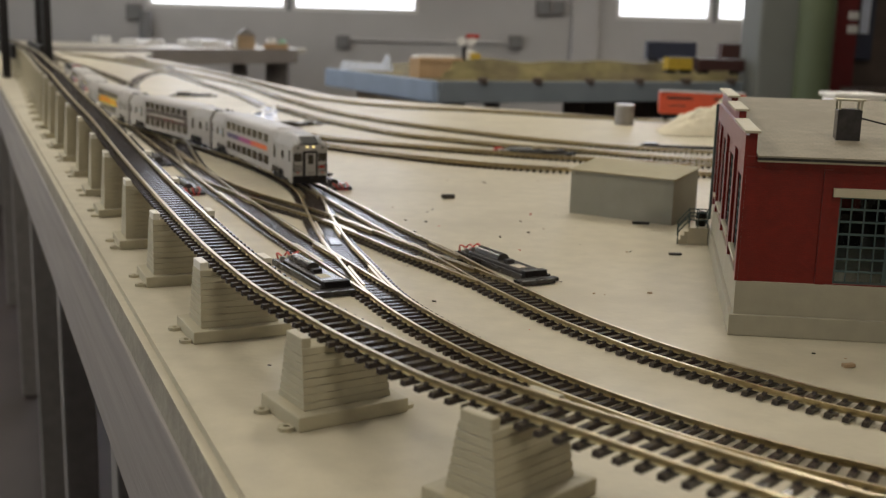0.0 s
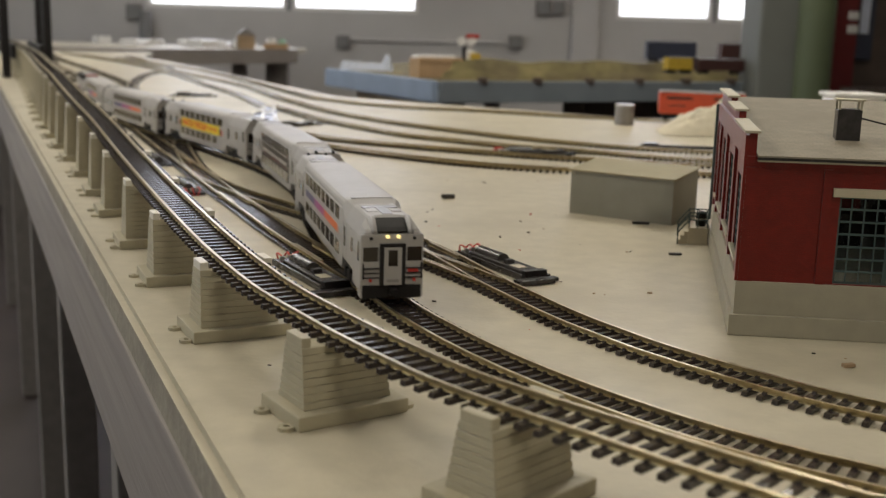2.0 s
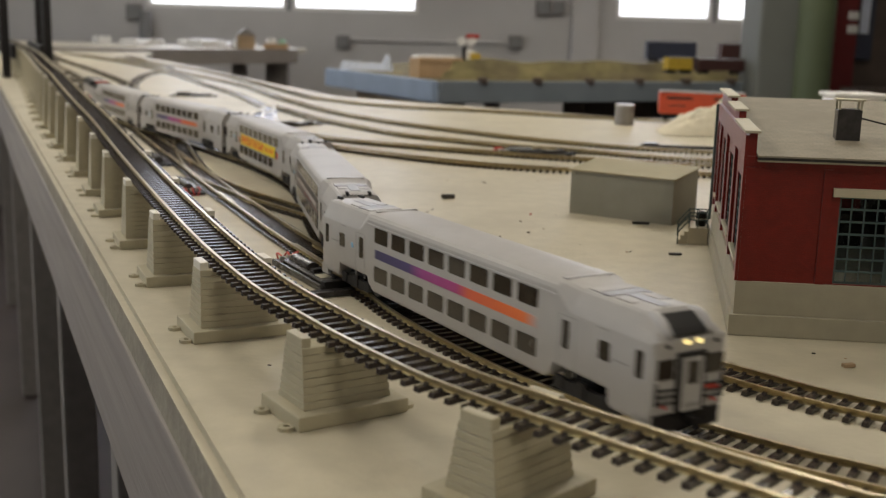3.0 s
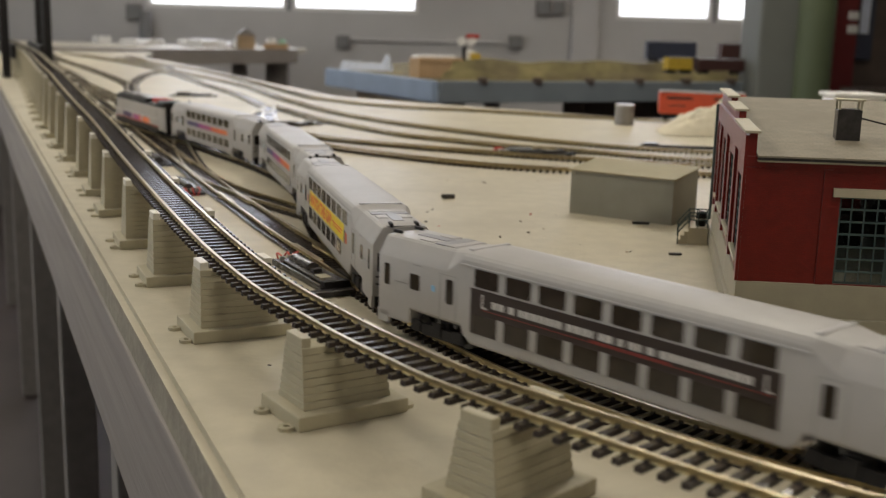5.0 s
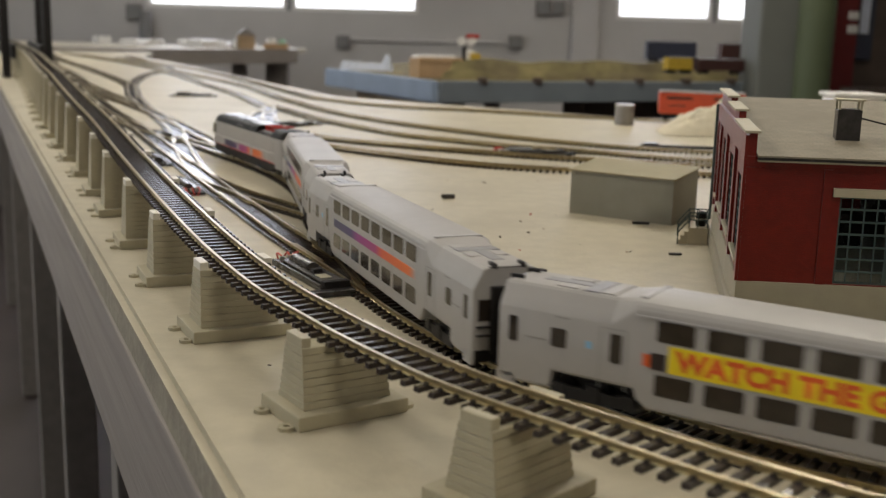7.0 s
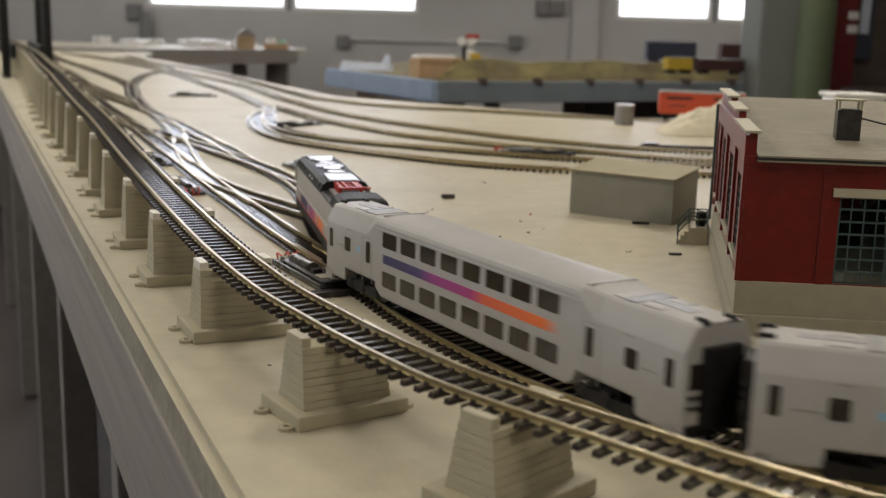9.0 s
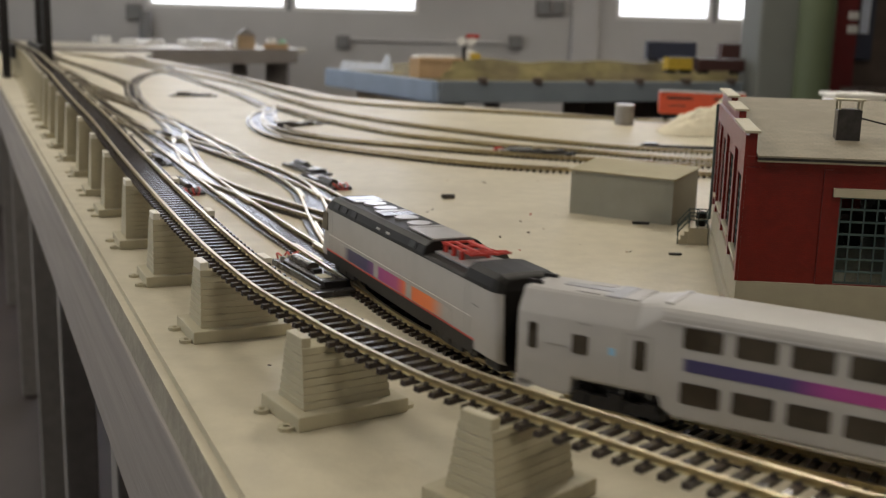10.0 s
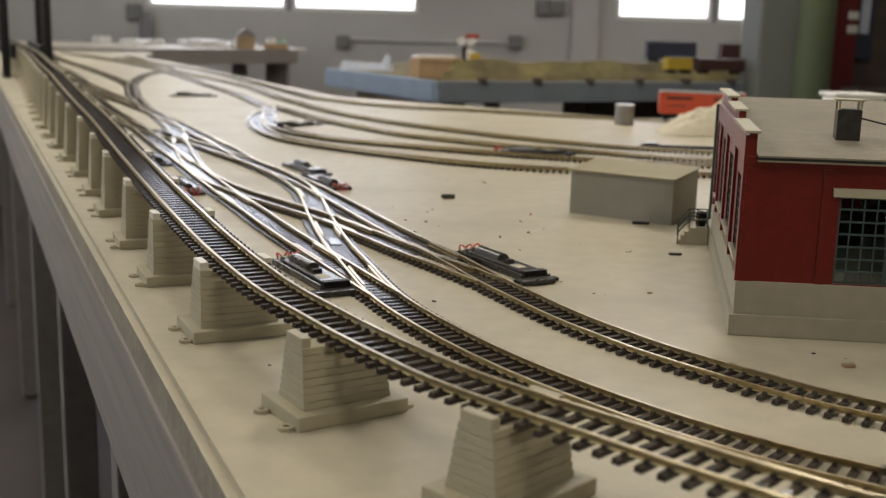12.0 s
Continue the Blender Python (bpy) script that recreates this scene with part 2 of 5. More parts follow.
SPUR = Line([(-0.175, 1.121), (-0.144, 1.062), (-0.113, 0.992), (-0.080, 0.912), (-0.036, 0.802), (-0.001, 0.725), (0.020, 0.672), (0.032, 0.642),
             (0.047, 0.610), (0.060, 0.582), (0.072, 0.559), (0.085, 0.538), (0.097, 0.519), (0.108, 0.504), (0.128, 0.480),
             (0.148, 0.458), (0.165, 0.442), (0.19, 0.424), (0.26, 0.39), (0.4, 0.365), (1.2, 0.36)])
FAR_LEAD = Line([(-1.50, 4.05), (-1.122, 3.237), (-0.718, 2.271), (-0.588, 2.023), (-0.509, 1.866), (-0.436, 1.711), (-0.343, 1.5), (-0.271, 1.334), (-0.221, 1.21)])
YARD = [
    Line([(-0.323, 2.0), (-0.316, 1.81), (-0.272, 1.60), (-0.223, 1.478), (-0.168, 1.403), (-0.104, 1.344), (-0.046, 1.297), (0.008, 1.257), (0.072, 1.226), (0.134, 1.209), (0.229, 1.203), (0.9, 1.20)]),
    Line([(-0.335, 2.05), (-0.275, 1.712), (-0.219, 1.562), (-0.146, 1.476), (-0.051, 1.419), (0.008, 1.386), (0.079, 1.352), (0.146, 1.322), (0.246, 1.298), (0.9, 1.24)]),
    Line([(-0.335, 2.079), (-0.218, 1.82), (-0.130, 1.674), (-0.057, 1.567), (0.008, 1.511), (0.084, 1.455), (0.157, 1.424), (0.225, 1.388), (0.331, 1.339), (0.9, 1.28)]),
    Line([(-0.344, 2.285), (-0.192, 1.944), (-0.083, 1.774), (0.009, 1.668), (0.091, 1.583), (0.167, 1.523), (0.240, 1.481), (0.355, 1.44), (0.9, 1.34)]),
    Line([(-0.284, 2.33), (-0.101, 2.141), (0.064, 2.09), (0.22, 2.02), (0.358, 1.975), (0.52, 1.945), (1.2, 1.90)]),
    Line([(-1.75, 5.0), (-1.064, 3.808), (-0.807, 3.245), (-0.587, 2.696), (-0.46, 2.394), (-0.323, 2.0)]),
    Line([(-1.60, 4.8), (-1.006, 3.737), (-0.725, 3.178), (-0.511, 2.738), (-0.344, 2.285)]),
    Line([(-1.40, 4.8), (-1.152, 4.204), (-0.822, 3.609), (-0.51, 2.888), (-0.284, 2.33)]),
    Line([(-1.60, 4.45), (-1.289, 3.614), (-0.835, 2.559), (-0.579, 2.02)]),
    Line([(-1.75, 4.85), (-1.453, 4.138), (-1.054, 3.287), (-0.740, 2.559), (-0.588, 2.023)]),
    Line([(-1.35, 4.5), (-0.946, 3.729), (-0.865, 3.124), (-0.753, 2.605), (-0.633, 2.212), (-0.509, 1.866)]),
]

for k, ln in enumerate([NEAR_LEAD, CROSSING, SPUR, FAR_LEAD, *YARD]):
    ln.height = (lambda h: lambda x, y: h)(0.00009 * (1 + k % 6))     # no two tie tops lie in one plane

# ---- the table ----
EDGE_A, EDGE_B = Vector((-0.0672, 0.3348, 0)), Vector((-0.7333, 1.845, 0))
EDGE_WAY = (EDGE_B - EDGE_A).normalized()


def edge_at(d):
    return EDGE_A + EDGE_WAY * d


def table():
    t = base("layout_table", None, "long pale beige painted plywood table carrying model railway tracks", "table")
    bm = bmesh.new()
    near, far = edge_at(-1.2), edge_at(5.2)
    outline = [(near.x, near.y), (3.0, near.y), (3.0, 1.95), (0.9, 2.02), (0.33, 2.06), (0.13, 2.19), (-0.05, 2.31), (-0.24, 2.45), (-0.43, 2.85), (-0.61, 3.25), (-0.84, 3.78), (-1.10, 4.34), (-1.32, 4.72),
               (-1.5, 5.6), (far.x, far.y)]
    a = [bm.verts.new((x, y, -0.0215)) for x, y in outline]
    b = [bm.verts.new((x, y, 0)) for x, y in outline]
    bm.faces.new(b)
    bm.faces.new(list(reversed(a)))
    for i in range(len(a)):
        f = bm.faces.new((a[i], a[(i + 1) % len(a)], b[(i + 1) % len(a)], b[i]))
        f.material_index = 1
    bmesh.ops.recalc_face_normals(bm, faces=bm.faces[:])
    top_edges = [e for e in bm.edges if all(v.co.z > -0.001 for v in e.verts)]
    bmesh.ops.bevel(bm, geom=top_edges, offset=0.0040, segments=4, affect="EDGES")
    part("table_top", bm, [M["table"], M["lip"]], t)
    ang = math.atan2(EDGE_WAY.y, EDGE_WAY.x)
    m = Matrix.Translation(EDGE_A) @ Matrix.Rotation(ang, 4, "Z")
    part("fascia_board", box(-1.2, 5.2, -0.022, 0.0015, -0.1122, -0.0218, 0.002, m), M["fascia"], t, "grey painted wooden edge board")
    for i, d in enumerate((0.62, 1.25, 1.95, 2.9, 4.0)):
        part("leg", box(d - 0.02, d + 0.025, -0.075, -0.03, FLOOR_Z, -0.022, 0.003, m), M["leg"], t)
    for d in (1.0, 2.5):
        part("cross_brace", box(d - 0.02, d + 0.02, -0.12, -0.08, -0.09, -0.022, 0.002, m), M["leg"], t)
    for x, y in ((0.9, 0.25), (2.6, 0.25), (0.9, 1.8), (2.6, 1.8), (-0.4, 2.4)):
        part("leg", box(x - 0.03, x + 0.03, y - 0.03, y + 0.03, FLOOR_Z, -0.022, 0.003), M["leg"], t)


table()


# ---- piers under the ramp ----
def pier_half(h):
    """Half length and half width of a pier's body where it meets the foot."""
    return 0.0074 + 0.170 * (h - 0.006), 0.0185 + 0.045 * (h - 0.006)


def pier_mesh_rings(h):
    """Body of a pier as courses of stone that step in towards the top."""
    n = max(6, round((h - 0.006) / 0.0031))
    a0, b0 = pier_half(h)
    rings = []
    for i in range(n):
        f0, f1 = i / n, (i + 1) / n
        for f, inset in ((f0, 0.00045), (f0 + 0.11 / n, 0.0), (f1 - 0.11 / n, 0.0), (f1, 0.00045)):
            a = a0 + (0.0074 - a0) * f - inset
            b = b0 + (0.0185 - b0) * f - inset
            z = 0.006 + (h - 0.006) * f
            rings.append([(-a, -b, z), (a, -b, z), (a, b, z), (-a, b, z)])
    return loft(rings)


def pier(m, h, pale):
    p = base("track_pier", m, "beige plastic stone-block pier with a wide foot, under the ramp track", "pier", "piers under the ramp")
    fa, fb = (v + d for v, d in zip(pier_half(h), (0.0060, 0.0051)))
    part("body", pier_mesh_rings(h), M["pier"], p)
    part("foot", box(-fa, fa, -fb, fb, 0, 0.0062, 0.0007), M["pier"], p)
    for sy in (-1, 1):
        part("cap", box(-0.0070, 0.0070, sy * 0.0163 - 0.0021, sy * 0.0163 + 0.0021, h - 0.0005, h + 0.0040, 0.0005), M["capwhite" if pale else "pier"], p)
        for sx in (-1, 1):
            bm = bmesh.new()
            c = Vector((sx * (fa - 0.0062), sy * (fb + 0.0024), 0))
            outer = [bm.verts.new(c + Vector((0.0034 * math.cos(a), 0.0034 * math.sin(a), z))) for z in (0, 0.0016) for a in [i * math.tau / 14 for i in range(14)]]
            inner = [bm.verts.new(c + Vector((0.0014 * math.cos(a), 0.0014 * math.sin(a), z))) for z in (0, 0.0016) for a in [i * math.tau / 14 for i in range(14)]]
            for i in range(14):
                j = (i + 1) % 14
                bm.faces.new((outer[i], outer[j], outer[14 + j], outer[14 + i]))
                bm.faces.new((inner[j], inner[i], inner[14 + i], inner[14 + j]))
                bm.faces.new((outer[14 + i], outer[14 + j], inner[14 + j], inner[14 + i]))
            part("lug", bm, M["pier"], p)
    return p


def piers():
    feet = [(-0.108, 0.533), (-0.162, 0.647), (-0.2107, 0.7508), (-0.2647, 0.8717), (-0.308, 0.975), (-0.3606, 1.0898), (-0.4147, 1.2069)]
    stops = [RAMP_WAY.near(x, y) for x, y in feet]
    s = stops[-1]
    while s > 0.8:
        s -= 0.128
        stops.append(s)
    # the two lowest stand a little towards the table's edge
    spots = [(RAMP_WAY.near(x, y), Vector((x, y, 0))) for x, y in ((0.1205, 0.2640), (0.0247, 0.3405), (-0.0426, 0.4224))]
    for s in stops:
        d = RAMP_WAY.way(s)
        spots.append((s, RAMP_WAY.at(s) + Vector((d.y, -d.x, 0)).normalized() * 0.0020))
    for k, (s, c) in enumerate(spots):
        d = RAMP_WAY.way(s)
        pier(Matrix.Translation((c.x, c.y, 0)) @ Matrix.Rotation(math.atan2(d.y, d.x), 4, "Z"), RAMP_WAY.at(s).z, k > 2)


piers()


# ---- rolling stock ----
def ramp_material(name, stops, axis=0, rough=0.4):
    m = bpy.data.materials.new(name)
    m.use_nodes = True
    nt = m.node_tree
    b = nt.nodes["Principled BSDF"]
    tc, sep, mr, cr = (nt.nodes.new(k) for k in ("ShaderNodeTexCoord", "ShaderNodeSeparateXYZ", "ShaderNodeMapRange", "ShaderNodeValToRGB"))
    nt.links.new(tc.outputs["Object"], sep.inputs[0])
    nt.links.new(sep.outputs[axis], mr.inputs["Value"])
    mr.inputs["From Min"].default_value, mr.inputs["From Max"].default_value = -0.08, 0.08
    nt.links.new(mr.outputs[0], cr.inputs[0])
    el = cr.color_ramp.elements
    el[0].position, el[0].color = stops[0][0], (*stops[0][1], 1)
    el[1].position, el[1].color = stops[-1][0], (*stops[-1][1], 1)
    for p, c in stops[1:-1]:
        e = el.new(p)
        e.color = (*c, 1)
    nt.links.new(cr.outputs[0], b.inputs["Base Color"])
    b.inputs["Roughness"].default_value = rough
    return m


SILVER = (0.42, 0.40, 0.385)
M["stripe"] = ramp_material("stripe_fading_from_navy_to_orange", [(0.0, SILVER), (0.03, (0.045, 0.04, 0.12)), (0.26, (0.06, 0.04, 0.16)), (0.34, (0.34, 0.05, 0.26)), (0.55, (0.42, 0.05, 0.22)),
                            (0.62, (0.72, 0.13, 0.06)), (0.90, (0.80, 0.17, 0.03)), (0.97, SILVER)])

HALF = 0.0175
MID = [(HALF, 0.0442), (0.0173, 0.0460), (0.0165, 0.0476), (0.0150, 0.0489), (0.0124, 0.0497), (0.0060, 0.0502)]
END = [(HALF, 0.0378), (0.0173, 0.0385), (0.0150, 0.0426), (0.0124, 0.0470), (0.0112, 0.0480), (0.0050, 0.0484)]


def car_ring(x, f, low, k=1.0, top=1.0):
    """A cross-section: f goes from the tall middle to the low ends, low is the lower edge, top the greatest height."""
    prof = [(0.0168, low), (HALF, low + 0.0012)] + [(a[0] + (b[0] - a[0]) * f, min(top, a[1] + (b[1] - a[1]) * f)) for a, b in zip(MID, END)]
    return [(x, -w * k, z) for w, z in prof] + [(x, w * k, z) for w, z in reversed(prof)]


def car_body(cab):
    """The shell, cut away over the two trucks; the driving end slopes down in front."""
    low, cut = 0.0062, 0.0136
    half = [(0.0, 0, low, 1, 1), (0.0800, 0, low, 1, 1), (0.0845, 0, low + 0.003, 1, 1), (0.0862, 0.02, cut, 1, 1), (0.0960, 1, cut, 1, 1), (0.1215, 1, cut, 1, 1),
            (0.1222, 1, low + 0.0008, 1, 1), (0.1240, 1, low, 1, 1)]
    plain = [(0.1440, 1, low, 1, 1), (0.1460, 1, low, 0.965, 0.0476)]
    front = [(0.1345, 1, low, 1, 1), (0.1440, 1, low, 1, 0.0420), (0.1460, 1, low, 1, 0.0402)]
    rings = [car_ring(-x, f, lo, k, top) for x, f, lo, k, top in reversed(half[1:] + plain)]
    rings += [car_ring(x, f, lo, k, top) for x, f, lo, k, top in half + (front if cab else plain)]
    return loft(rings)


def bogie(parent, x):
    b = base("truck", None)
    b.parent = parent
    b.location = (x, 0, 0)
    for sy in (-1, 1):
        bm = bmesh.new()
        add_prism(bm, [(-0.019, 0.0045), (-0.016, 0.0035), (-0.006, 0.0028), (0.006, 0.0028), (0.016, 0.0035), (0.019, 0.0045), (0.018, 0.0075), (0.007, 0.0082), (-0.007, 0.0082), (-0.018, 0.0075)],
                  sy * 0.0146 - 0.0012, sy * 0.0146 + 0.0012)
        for dx in (-0.0145, 0.0, 0.0145):        # journal boxes and the spring between them
            add_box(bm, dx - 0.0030, dx + 0.0030, sy * 0.0156 - 0.0008, sy * 0.0156 + 0.0008, 0.0034, 0.0092 if dx else 0.0105, 0.0004)
        part("side_frame", bm, M["black"], b)
    part("bolster", box(-0.005, 0.005, -0.0132, 0.0132, 0.0035, 0.0110, 0.0005), M["black"], b)
    part("gear_box", box(-0.018, 0.018, -0.0068, 0.0068, 0.0022, 0.0109, 0.0006), M["black"], b)
    for dx in (-0.0145, 0.0145):
        bm = bmesh.new()
        rot = Matrix.Rotation(radians(90), 4, "X")
        for sy in (-1, 1):
            add_cyl(bm, 0.0052, 0.0024, Matrix.Translation((dx, sy * 0.0088, 0.0052)) @ rot, 20)
        add_cyl(bm, 0.0012, 0.0265, Matrix.Translation((dx, 0, 0.0052)) @ rot, 8)
        part("wheelset", bm, M["machine"], b)
    return b


def text_mesh(words, height, width=None, depth=0.0):
    cu = bpy.data.curves.new("lettering", "FONT")
    cu.body, cu.size, cu.extrude, cu.offset = words, height, depth, height * 0.05
    tmp = bpy.data.objects.new("lettering", cu)
    scene.collection.objects.link(tmp)
    bpy.context.view_layer.update()
    me = bpy.data.meshes.new_from_object(tmp.evaluated_get(bpy.context.evaluated_depsgraph_get()))
    bpy.data.objects.remove(tmp)
    bpy.data.curves.remove(cu)
    bm = bmesh.new()
    bm.from_mesh(me)
    bpy.data.meshes.remove(me)
    xs, ys = [v.co.x for v in bm.verts], [v.co.y for v in bm.verts]
    kx = (width / (max(xs) - min(xs))) if width else 1
    ky = height / (max(ys) - min(ys))
    for v in bm.verts:
        v.co.x, v.co.y = (v.co.x - min(xs)) * kx, (v.co.y - min(ys)) * ky
    return bm


def side_panel(parent, name, x0, x1, z0, z1, side, mat, proud=0.00018, bevel=0.0, half=HALF, label=""):
    y0, y1 = sorted((side * (half - 0.0004), side * (half + proud)))
    return part(name, box(x0, x1, y0, y1, z0, z1, bevel), mat, parent, label)


def rounded_window(parent, x0, x1, z0, z1, side, proud=0.0002, frame_it=True):
    r, pts = 0.0009, []
    for cx, cz, a0 in ((x1 - r, z1 - r, 0), (x0 + r, z1 - r, 90), (x0 + r, z0 + r, 180), (x1 - r, z0 + r, 270)):
        for k in range(4):
            a = radians(a0 + k * 30)
            pts.append((cx + r * math.cos(a), cz + r * math.sin(a)))
    bm = bmesh.new()
    y = sorted((side * (HALF - 0.0003), side * (HALF + proud)))
    add_prism(bm, pts, y[0], y[1])
    return part("window", bm, M["glass"], parent)


def bilevel(kind, label, cab=False):
    car = base("passenger_car", None, label, "train car", "cars of the moving train")
    body = part("body", car_body(cab), M["silver"], car, smooth=True)
    body.data.set_sharp_from_angle(angle=radians(19))
    # joints and darker patches of the roof
    for x in (-0.0855, 0.0855):
        part("roof_edge", box(x - 0.0012, x + 0.0012, -0.0125, 0.0125, 0.0494, 0.0505, 0.0003), M["roofsilver"], car)
    for sx in (-1, 1):
        part("roof_panel", box(*sorted((sx * 0.0985, sx * 0.1050)), -0.0102, 0.0102, 0.0476, 0.0487, 0.0003), M["silver"], car)
        part("roof_panel", box(*sorted((sx * 0.1054, sx * 0.1120)), -0.0106, 0.0106, 0.0474, 0.04865, 0.0003), M["roofpatch"], car)
        part("roof_panel", box(*sorted((sx * 0.1124, sx * 0.1330)), -0.0030, 0.0030, 0.0478, 0.0487, 0.0003), M["roofpatch"], car)
        for sy in (-1, 1):
            part("roof_vent", box(*sorted((sx * 0.1145, sx * 0.1240)), *sorted((sy * 0.0038, sy * 0.0098)), 0.0478, 0.04868, 0.0003), M["silver"], car)
    for side in (-1, 1):
        # bright gutter line and sill line
        side_panel(car, "gutter", -0.086, 0.086, 0.0437, 0.0442, side, M["roofsilver"], 0.00040)
        for k in range(8):
            x = -0.0775 + 0.0195 * k
            rounded_window(car, x, x + 0.0148, 0.0347, 0.0431, side)
            if kind == "yellow" and k == 7:
                continue
            if kind == "dark" and side == -1:
                rounded_window(car, x, x + 0.0150, 0.0128, 0.0214, side, 0.0005)
            else:
                rounded_window(car, x, x + 0.0150, 0.0128, 0.0214, side)
        for sx in (-1, 1):
            for a, w, z0, z1 in ((0.0915, 0.0048, 0.0225, 0.0345), (0.1150, 0.0068, 0.0245, 0.0325), (0.1370, 0.0040, 0.0235, 0.0345)):
                rounded_window(car, sx * (a + w / 2) - w / 2, sx * (a + w / 2) + w / 2, z0, z1, side)
            # door leaf edges
            for a in (0.0895, 0.1005):
                side_panel(car, "door_edge", sx * a - 0.0002, sx * a + 0.0002, 0.0115, 0.0365, side, M["groove"], 0.00012)
            side_panel(car, "door_edge", *sorted((sx * 0.0895, sx * 0.1005)), 0.0363, 0.0367, side, M["groove"], 0.00012)
            side_panel(car, "number_board", *sorted((sx * 0.114, sx * 0.120)), 0.0370, 0.0376, side, M["groove"], 0.00012)
            side_panel(car, "lettering", *sorted((sx * 0.1235, sx * 0.133)), 0.0262, 0.0270, side, M["groove"], 0.00012, label="unreadable lettering as a thin grey bar")
        side_panel(car, "sticker", -0.1065, -0.1040, 0.0265, 0.0295, side, M["blue"], 0.0002)
        if kind == "stripe":
            side_panel(car, "stripe", -0.077, 0.074, 0.0258, 0.0308, side, M["stripe"], 0.00022, label="stripe fading from navy through magenta to orange")
        if kind == "yellow":
            side_panel(car, "advert", -0.0725, 0.0640, 0.0228, 0.0338, side, M["yellow"], 0.0003, label="bright yellow advert panel")
            bm = text_mesh("WATCH THE GAP", 0.0084, 0.091)
            rot = Matrix.Translation((side * 0.070 if side > 0 else -0.070, side * (HALF + 0.0004), 0.0242)) @ Matrix.Rotation(radians(180 if side > 0 else 0), 4, "Z") @ Matrix.Rotation(radians(90), 4, "X")
            bm.transform(rot)
            part("lettering", bm, M["adred"], car, "red capital letters on the advert")
            for dx, w, z in ((0.025, 0.034, 0.0292), (0.027, 0.030, 0.0272)):
                side_panel(car, "small_print", *sorted((-side * dx, -side * (dx + w))), z - 0.0005, z + 0.0005, side, M["adred"], 0.00045)
            side_panel(car, "advert_picture", *sorted((side * 0.0735, side * 0.0795)), 0.0232, 0.0300, side, M["addark"], 0.00035)
            side_panel(car, "advert_picture", *sorted((side * 0.0797, side * 0.0825)), 0.0240, 0.0290, side, M["adred"], 0.00035)
            side_panel(car, "advert_picture", *sorted((-side * 0.0645, -side * 0.0700)), 0.0232, 0.0305, side, M["addark"], 0.00035)
            side_panel(car, "advert_picture", *sorted((-side * 0.0702, -side * 0.0735)), 0.0235, 0.0300, side, M["adred"], 0.00035)
        if kind == "dark" and side == -1:
            side_panel(car, "advert", -0.0795, 0.0760, 0.0122, 0.0338, side, M["addark"], 0.0003, label="black advert panel between the window rows")
            rnd = random.Random(5)
            x = -0.066
            while x < 0.066:
                w = rnd.uniform(0.0022, 0.0040)
                side_panel(car, "lettering", x, x + w, 0.0264, 0.0296, side, M["adgrey"], 0.00045)
                x += w + (0.0006 if rnd.random() < 0.78 else 0.0026)
            side_panel(car, "advert_rule", -0.072, 0.074, 0.0243, 0.0247, side, M["adrule"], 0.00045)
            for a in (-0.0725, 0.0700):
                side_panel(car, "advert_rule", a, a + 0.0010, 0.0252, 0.0318, side, M["adgrey"], 0.00045)
                side_panel(car, "advert_rule", a + 0.0010, a + 0.0035, 0.0252, 0.0260, side, M["adgrey"], 0.00045)
            side_panel(car, "advert_rule", -0.010, 0.030, 0.0247, 0.0256, side, M["adrule"], 0.00047)
            for k in range(7):
                x = -0.0775 + 0.0195 * k + 0.0150
                side_panel(car, "pillar", x, x + 0.0043, 0.0122, 0.0218, side, M["silver"], 0.0004)
    for sx in (-1, 1):
        bogie(car, sx * 0.1035)
        part("underframe", box(*sorted((sx * 0.0870, sx * 0.1212)), -0.0130, 0.0130, 0.0112, 0.0138, 0.0004), M["black"], car)
        if not (cab and sx > 0):
            part("gangway", box(*sorted((sx * 0.1455, sx * 0.1495)), -0.0088, 0.0088, 0.0085, 0.0395, 0.0006), M["black"], car, "black rubber gangway frame")
        part("coupler", box(*sorted((sx * 0.140, sx * 0.1525)), -0.0016, 0.0016, 0.0065, 0.0088, 0.0004), M["black"], car)
        part("buffer_beam", box(*sorted((sx * 0.138, sx * 0.1462)), -0.0160, 0.0160, 0.0042, 0.0100, 0.0006), M["black"], car)
        if not (cab and sx > 0):
            part("roof_bar", box(*sorted((sx * 0.1440, sx * 0.1458)), -0.0095, 0.0095, 0.0470, 0.0480, 0.0003), M["black"], car)
        for sy in (-1, 1):
            part("step", box(*sorted((sx * 0.1380, sx * 0.1462)), sy * 0.0165 - 0.001, sy * 0.0165 + 0.001, 0.0035, 0.0098, 0.0003), M["silver"], car)
            if cab and sx > 0:
                continue
            part("end_window", box(*sorted((sx * 0.1458, sx * 0.1463)), sy * 0.0110 - 0.0034, sy * 0.0110 + 0.0034, 0.0235, 0.0335, 0.0), M["glass"], car)
            for z in (0.0165, 0.0205):
                part("grab_rail", box(*sorted((sx * 0.1462, sx * 0.1472)), sy * 0.0112 - 0.0040, sy * 0.0112 + 0.0040, z, z + 0.0007), M["black"], car)
            part("roof_hinge", box(*sorted((sx * 0.1405, sx * 0.1464)), sy * 0.0070 - 0.0008, sy * 0.0070 + 0.0008, 0.0472, 0.0498, 0.0003), M["black"], car)
    return car


